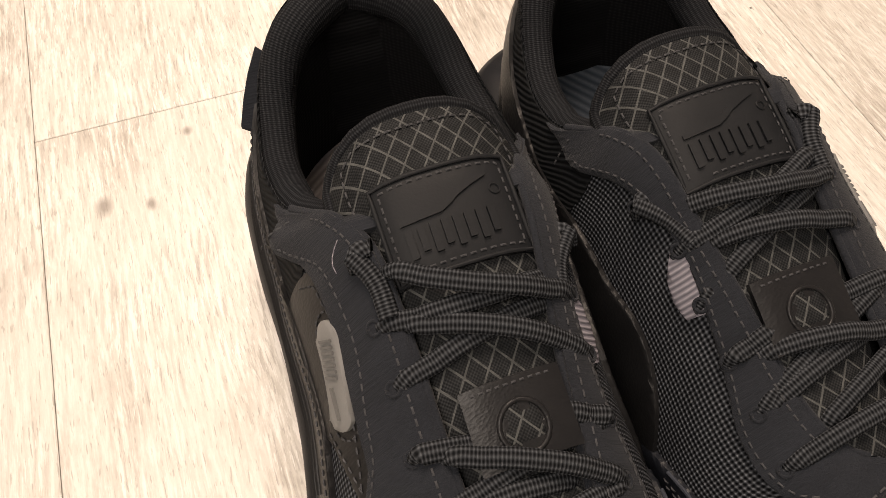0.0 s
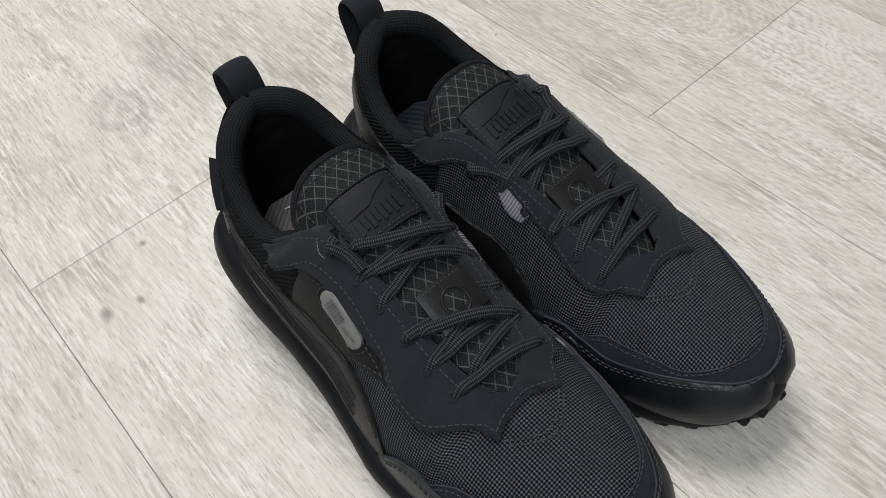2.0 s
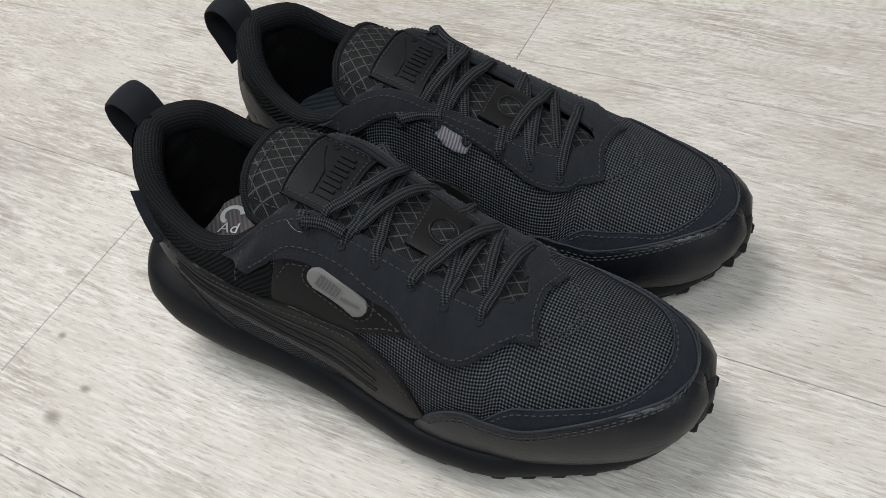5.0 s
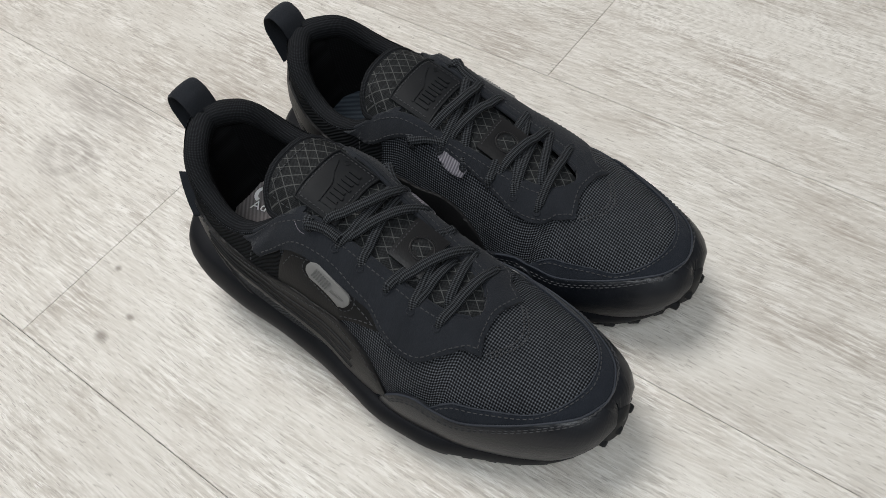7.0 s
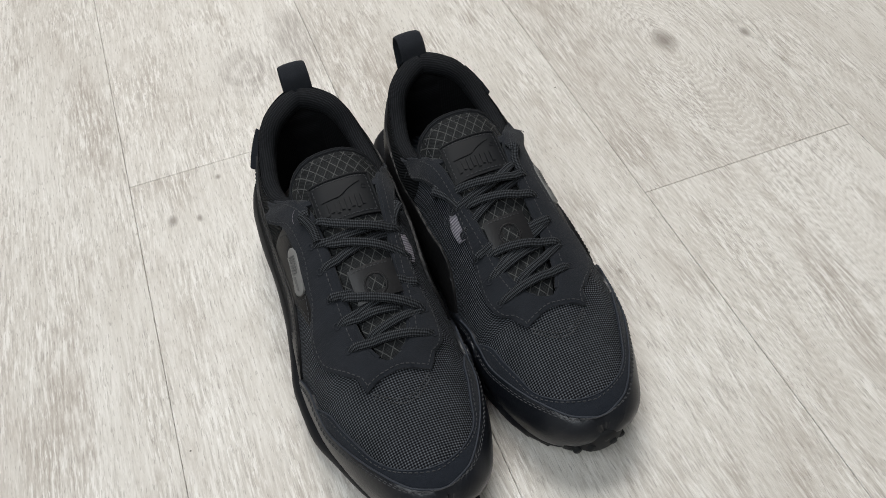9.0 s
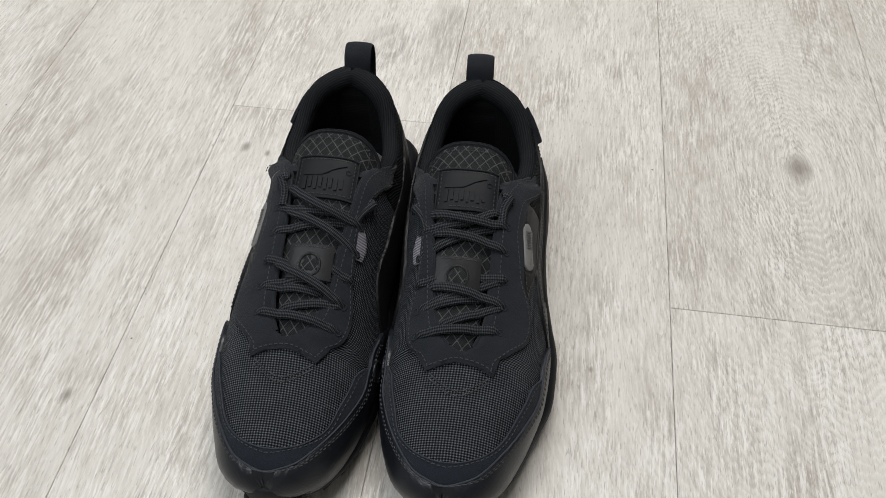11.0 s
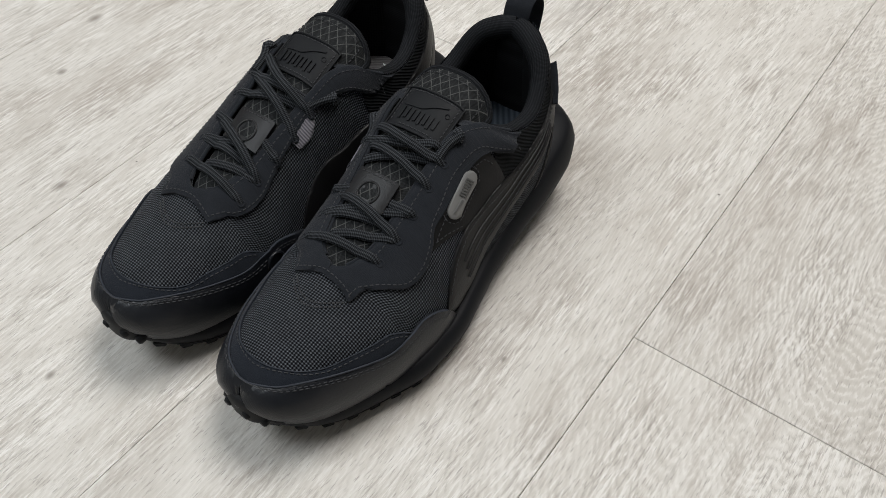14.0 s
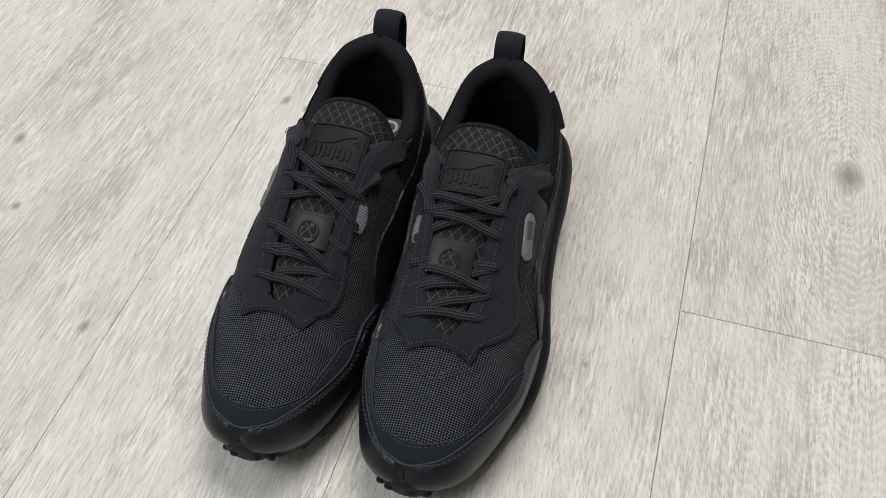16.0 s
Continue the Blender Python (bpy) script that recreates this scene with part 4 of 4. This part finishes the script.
    for right in (False, True):
        a, b = eyelet(0, right), eyelet(1, right)
        d = -.0055 if right else .0055
        tube("lace", [a + np.array([(b[0] - a[0]) * q / 6 + d * .9 * math.sin(math.pi * min(1, q / 4) / 2), -(a[1] - b[1]) * q / 6, (b[2] - a[2]) * q / 6 + .0025]) for q in range(7)], .0030, .0026, LACE, root, sides=10)
        tube("lace", [a + np.array([d * .62 * math.cos(q * math.pi / 8) * -1 + d * .55, .0005 * q - .002, .0052 * math.sin(q * math.pi / 8) - .0012]) for q in range(9)], .0028, .0013, LACE, root, ups=[(-d * 180 * math.cos(q * math.pi / 8) * -1, -.3, math.sin(q * math.pi / 8) + .25) for q in range(9)], sides=10)

    # throat edges bound with a cord
    for side in (1, -1):
        Yb = np.linspace(-.044, .088, 50)
        tube("throat_binding", surf(Yb, np.full(50, side * .002), np.full(50, .0006)), .0014, .0014, SUEDE, root, sides=8)

    # heel loop and heel tag
    a = np.linspace(0, 1, 30)
    ctrl = np.array([(-.001, .157, .120), (-.001, .160, .131), (-.001, .1645, .1405), (-.001, .1715, .1440), (-.001, .1785, .1400), (-.001, .1805, .1310), (-.001, .1775, .120), (-.001, .1730, .105)])
    idx = np.linspace(0, len(ctrl) - 1, 30)
    pts = np.stack([pchip(range(len(ctrl)), ctrl[:, k])(idx) for k in range(3)], 1)
    tang = np.gradient(pts, axis=0)
    ups = np.cross(tang, (1, 0, 0))
    tube("heel_loop", loc(pts), .0098, .0016, SUEDE, root, ups=ups, sides=12, label="black webbing pull loop")
    # folded cloth tag that sticks out of the seam under the collar
    A = np.array([(.1335, .30), (.139, .26), (.1445, .22), (.1500, .18)])
    inner = surf(A[:, 0], A[:, 1], np.full(4, -.001))
    tip_ = surf(A[:, 0], A[:, 1], np.full(4, .0052)) + np.array([0, .0005, .0020])
    T = []
    for k in range(4):
        for a, dz in ((inner[k], .0009), (tip_[k], .0008), (tip_[k], -.0008), (inner[k], -.0009)):
            T.append(a + np.array([0, 0, dz]))
    Ft = [(k * 4 + b, k * 4 + (b + 1) % 4, k * 4 + 4 + (b + 1) % 4, k * 4 + 4 + b) for k in range(3) for b in range(4)] + [(0, 1, 2, 3), (12, 13, 14, 15)]
    mesh_object("heel_tag", T, Ft, SUEDE, root, "black folded fabric tag", uvs=np.array(T)[:, 1:])

    # midsole: swept rings
    n = 64
    rings = []
    base = outline(n)
    lowz = sole_low(base[:, 1])
    bz = bite_z(np.clip(base[:, 1], UY[0], UY[-1]))
    bz = bz + np.interp(base[:, 1], [-.134, -.12, .13, .165, .187], [-.002, 0, 0, .001, -.004])
    for f, front, back in ((0, .012, .022), (0, .0045, .0120), (.10, .0034, .0100), (.30, .0010, .0040), (.50, 0, .0005), (.66, 0, 0), (.80, .0008, .0016), (.92, .0024, .0040), (1.0, .0050, .0070), (1.0, .014, .018)):
        o = outline(n, front, back)
        # scalloped lower rim under the arch and heel
        wav = .0022 * np.maximum(np.sin(base[:, 1] * 190), 0) * step(-.02, .03, base[:, 1]) * step(.15, .11, base[:, 1]) * (f < .2)
        rings.append(np.stack([o[:, 0], o[:, 1], lowz + (bz + .002 - lowz) * f + wav], 1))
    m = len(rings[0])
    V = loc(np.concatenate(rings))
    F = [(a * m + b, a * m + (b + 1) % m, (a + 1) * m + (b + 1) % m, (a + 1) * m + b) for a in range(len(rings) - 1) for b in range(m)]
    F += [tuple(range(m)), tuple(range((len(rings) - 1) * m, len(rings) * m))]
    mesh_object("midsole", V, F, SOLE, root, "black sculpted foam midsole", np.stack([V[:, 1], V[:, 2]], 1), sharp=60)
    # outsole plate and lugs
    o0, o1 = outline(n, .0035, .0110), outline(n, .005, .0125)
    V = loc(np.concatenate([np.stack([o0[:, 0], o0[:, 1], lowz + .001], 1), np.stack([o1[:, 0], o1[:, 1], np.maximum(lowz - .0025, .002)], 1)]))
    F = [(b, (b + 1) % m, m + (b + 1) % m, m + b) for b in range(m)] + [tuple(range(m)), tuple(range(m, 2 * m))]
    outsole = mesh_object("outsole", V, F, TREAD, root, "black rubber outsole with lugs", sharp=40)
    lug = None
    o = outline(200, .0080, .0160)
    L = np.concatenate([[0], np.cumsum(np.linalg.norm(np.diff(np.concatenate([o, o[:1]]), axis=0), axis=1))])
    oc = np.concatenate([o, o[:1]])
    for k in range(46):
        d = L[-1] * (k + .5) / 46
        x, y = np.interp(d, L, oc[:, 0]), np.interp(d, L, oc[:, 1])
        x2, y2 = np.interp(d + .002, L, oc[:, 0]), np.interp(d + .002, L, oc[:, 1])
        zl = float(sole_low(y))
        if lug is None:
            bm = bmesh.new()
            bmesh.ops.create_cube(bm, size=1)
            for v in bm.verts:
                f = .8 if v.co.z < 0 else 1
                v.co = (v.co.x * .0085 * f, v.co.y * .0085 * f, v.co.z * .005)
            me = bpy.data.meshes.new("lug")
            bmesh.ops.bevel(bm, geom=bm.edges[:], offset=.0007, segments=1, affect="EDGES")
            bm.to_mesh(me)
            bm.free()
            me.materials.append(TREAD)
            lug = me
        ob = new("lug", lug)
        ob.parent = outsole
        ob.matrix_basis = pose(x * s, y, max(zl * zs - .0015, .0025), 0, 0, math.degrees(math.atan2(y2 - y, (x2 - x) * s)))
    # rubber toe bumper with studs
    V, F = [], []
    for k in range(13):
        la = math.pi * (k / 12 - .5)
        for q in range(24):
            lo_ = 2 * math.pi * q / 24
            c, d = math.cos(la), math.sin(la)
            f = lambda w, e: math.copysign(abs(w) ** e, w)
            px = .0160 * f(c, .6) * f(math.cos(lo_), .8)
            V.append((.004 + px, -.1310 + 13 * px * px + .0048 * f(c, .6) * f(math.sin(lo_), .8), .0385 + .0115 * f(d, .7)))
            if k:
                F.append(((k - 1) * 24 + q, (k - 1) * 24 + (q + 1) % 24, k * 24 + (q + 1) % 24, k * 24 + q))
    bumper = mesh_object("toe_bumper", loc(V), F, TREAD, root, "black rubber toe bumper", np.array(V)[:, :2], sharp=80)
    for sx, sz in ((-.0095, .0378), (.0050, .0378), (-.0165, .0320), (.0135, .0320)):
        x = .004 + sx
        y = -.1345 + 13 * sx ** 2 - .0012 + (.0020 if sz < .035 else 0)
        pts = [(x, y - .0030 * q, sz) for q in (-2.2, .05, .4)]
        tube("stud", loc(pts), np.array([.0034, .0030, .0022]), np.array([.0034, .0030, .0022]), TREAD, bumper, sides=8)
    if light_insole:
        a = eyelet(0, False, .004)
        tube("loose_thread", [a + np.array([-.0015 - .0035 * math.sin(q * .5), .006 - .0024 * q, .0026 - .0004 * q]) for q in range(5)], .00015, .00015, LILAC, root, sides=5, label="loose white thread")
    return root


build_shoe("sneaker", (.0625, -.014, 0), 1.7, 1, .97, "black mesh and suede running sneaker, laced, dark insole", INSOLE_DARK, False)
build_shoe("sneaker", (-.0323, -.021, 0), 0.8, -1, 1.02, "black mesh and suede running sneaker, laced, taupe insole", INSOLE, True)

# ---- the room: planks, with unseen walls and ceiling added round them ----
W_PLANK, L_PLANK, SEAM = .2045, 1.22, .219


def plank_mesh(w, l):
    bm = bmesh.new()
    b = .0005
    g = .00018
    x0, x1, y0, y1 = g, w - g, g, l - g
    rings = [[(x0, y0, -.008), (x1, y0, -.008), (x1, y1, -.008), (x0, y1, -.008)],
             [(x0, y0, -b * .7), (x1, y0, -b * .7), (x1, y1, -b * .7), (x0, y1, -b * .7)],
             [(x0 + b, y0 + b, 0), (x1 - b, y0 + b, 0), (x1 - b, y1 - b, 0), (x0 + b, y1 - b, 0)]]
    vs = [[bm.verts.new(p) for p in r] for r in rings]
    for a, c in zip(vs, vs[1:]):
        for k in range(4):
            bm.faces.new((a[k], a[(k + 1) % 4], c[(k + 1) % 4], c[k]))
    bm.faces.new(vs[2])
    me = bpy.data.meshes.new("plank")
    bm.to_mesh(me)
    bm.free()
    me.materials.append(WOOD)
    return me


def box(name, lo, hi, material, label, parent=None):
    V = [(x, y, z) for x in (lo[0], hi[0]) for y in (lo[1], hi[1]) for z in (lo[2], hi[2])]
    F = [(0, 1, 3, 2), (4, 6, 7, 5), (0, 4, 5, 1), (2, 3, 7, 6), (0, 2, 6, 4), (1, 5, 7, 3)]
    ob = mesh_object(name, V, F, material, parent, smooth=False)
    return tagged(ob, label, kind="structure")


RX, RY, RZ = (-2.7, 2.9), (-2.5, 3.1), 2.4
floor = box("floor", (RX[0], RY[0], -.03), (RX[1], RY[1], -.004), GAP, "whitewashed grey wood-look plank floor")
plank_store = {}
ends = {0: .052, -2: .238, 1: .75, -1: .81, -3: -.35, 2: -.28}
k = 0
for c in range(-14, 14):
    x = SEAM + c * W_PLANK
    if x + W_PLANK < RX[0] or x > RX[1]:
        continue
    y0 = ends.get(c, (c * .417) % 1.22)
    for r in range(-3, 4):
        y, y2 = max(y0 + r * L_PLANK, RY[0]), min(y0 + (r + 1) * L_PLANK, RY[1])
        x2 = min(x + W_PLANK, RX[1])
        x1 = max(x, RX[0])
        if y2 - y < .02 or x2 - x1 < .02:
            continue
        key = (round(x2 - x1, 4), round(y2 - y, 4))
        if key not in plank_store:
            plank_store[key] = plank_mesh(*key)
        ob = new("plank", plank_store[key])
        ob.parent = floor
        ob.location = (x1, y, 0)

# Unseen walls and ceiling, added; their grey sets how much light bounces back.
for nm, lo, hi in (("wall_north", (RX[0] - .1, RY[1], -.03), (RX[1] + .1, RY[1] + .1, RZ)), ("wall_south", (RX[0] - .1, RY[0] - .1, -.03), (RX[1] + .1, RY[0], RZ)),
                   ("wall_east", (RX[1], RY[0], -.03), (RX[1] + .1, RY[1], RZ)), ("wall_west", (RX[0] - .1, RY[0], -.03), (RX[0], RY[1], RZ))):
    box(nm, lo, hi, PAINT, "unseen light grey wall, added to close the room")
box("ceiling", (RX[0] - .1, RY[0] - .1, RZ), (RX[1] + .1, RY[1] + .1, RZ + .1), PAINT, "unseen light grey ceiling, added to close the room")
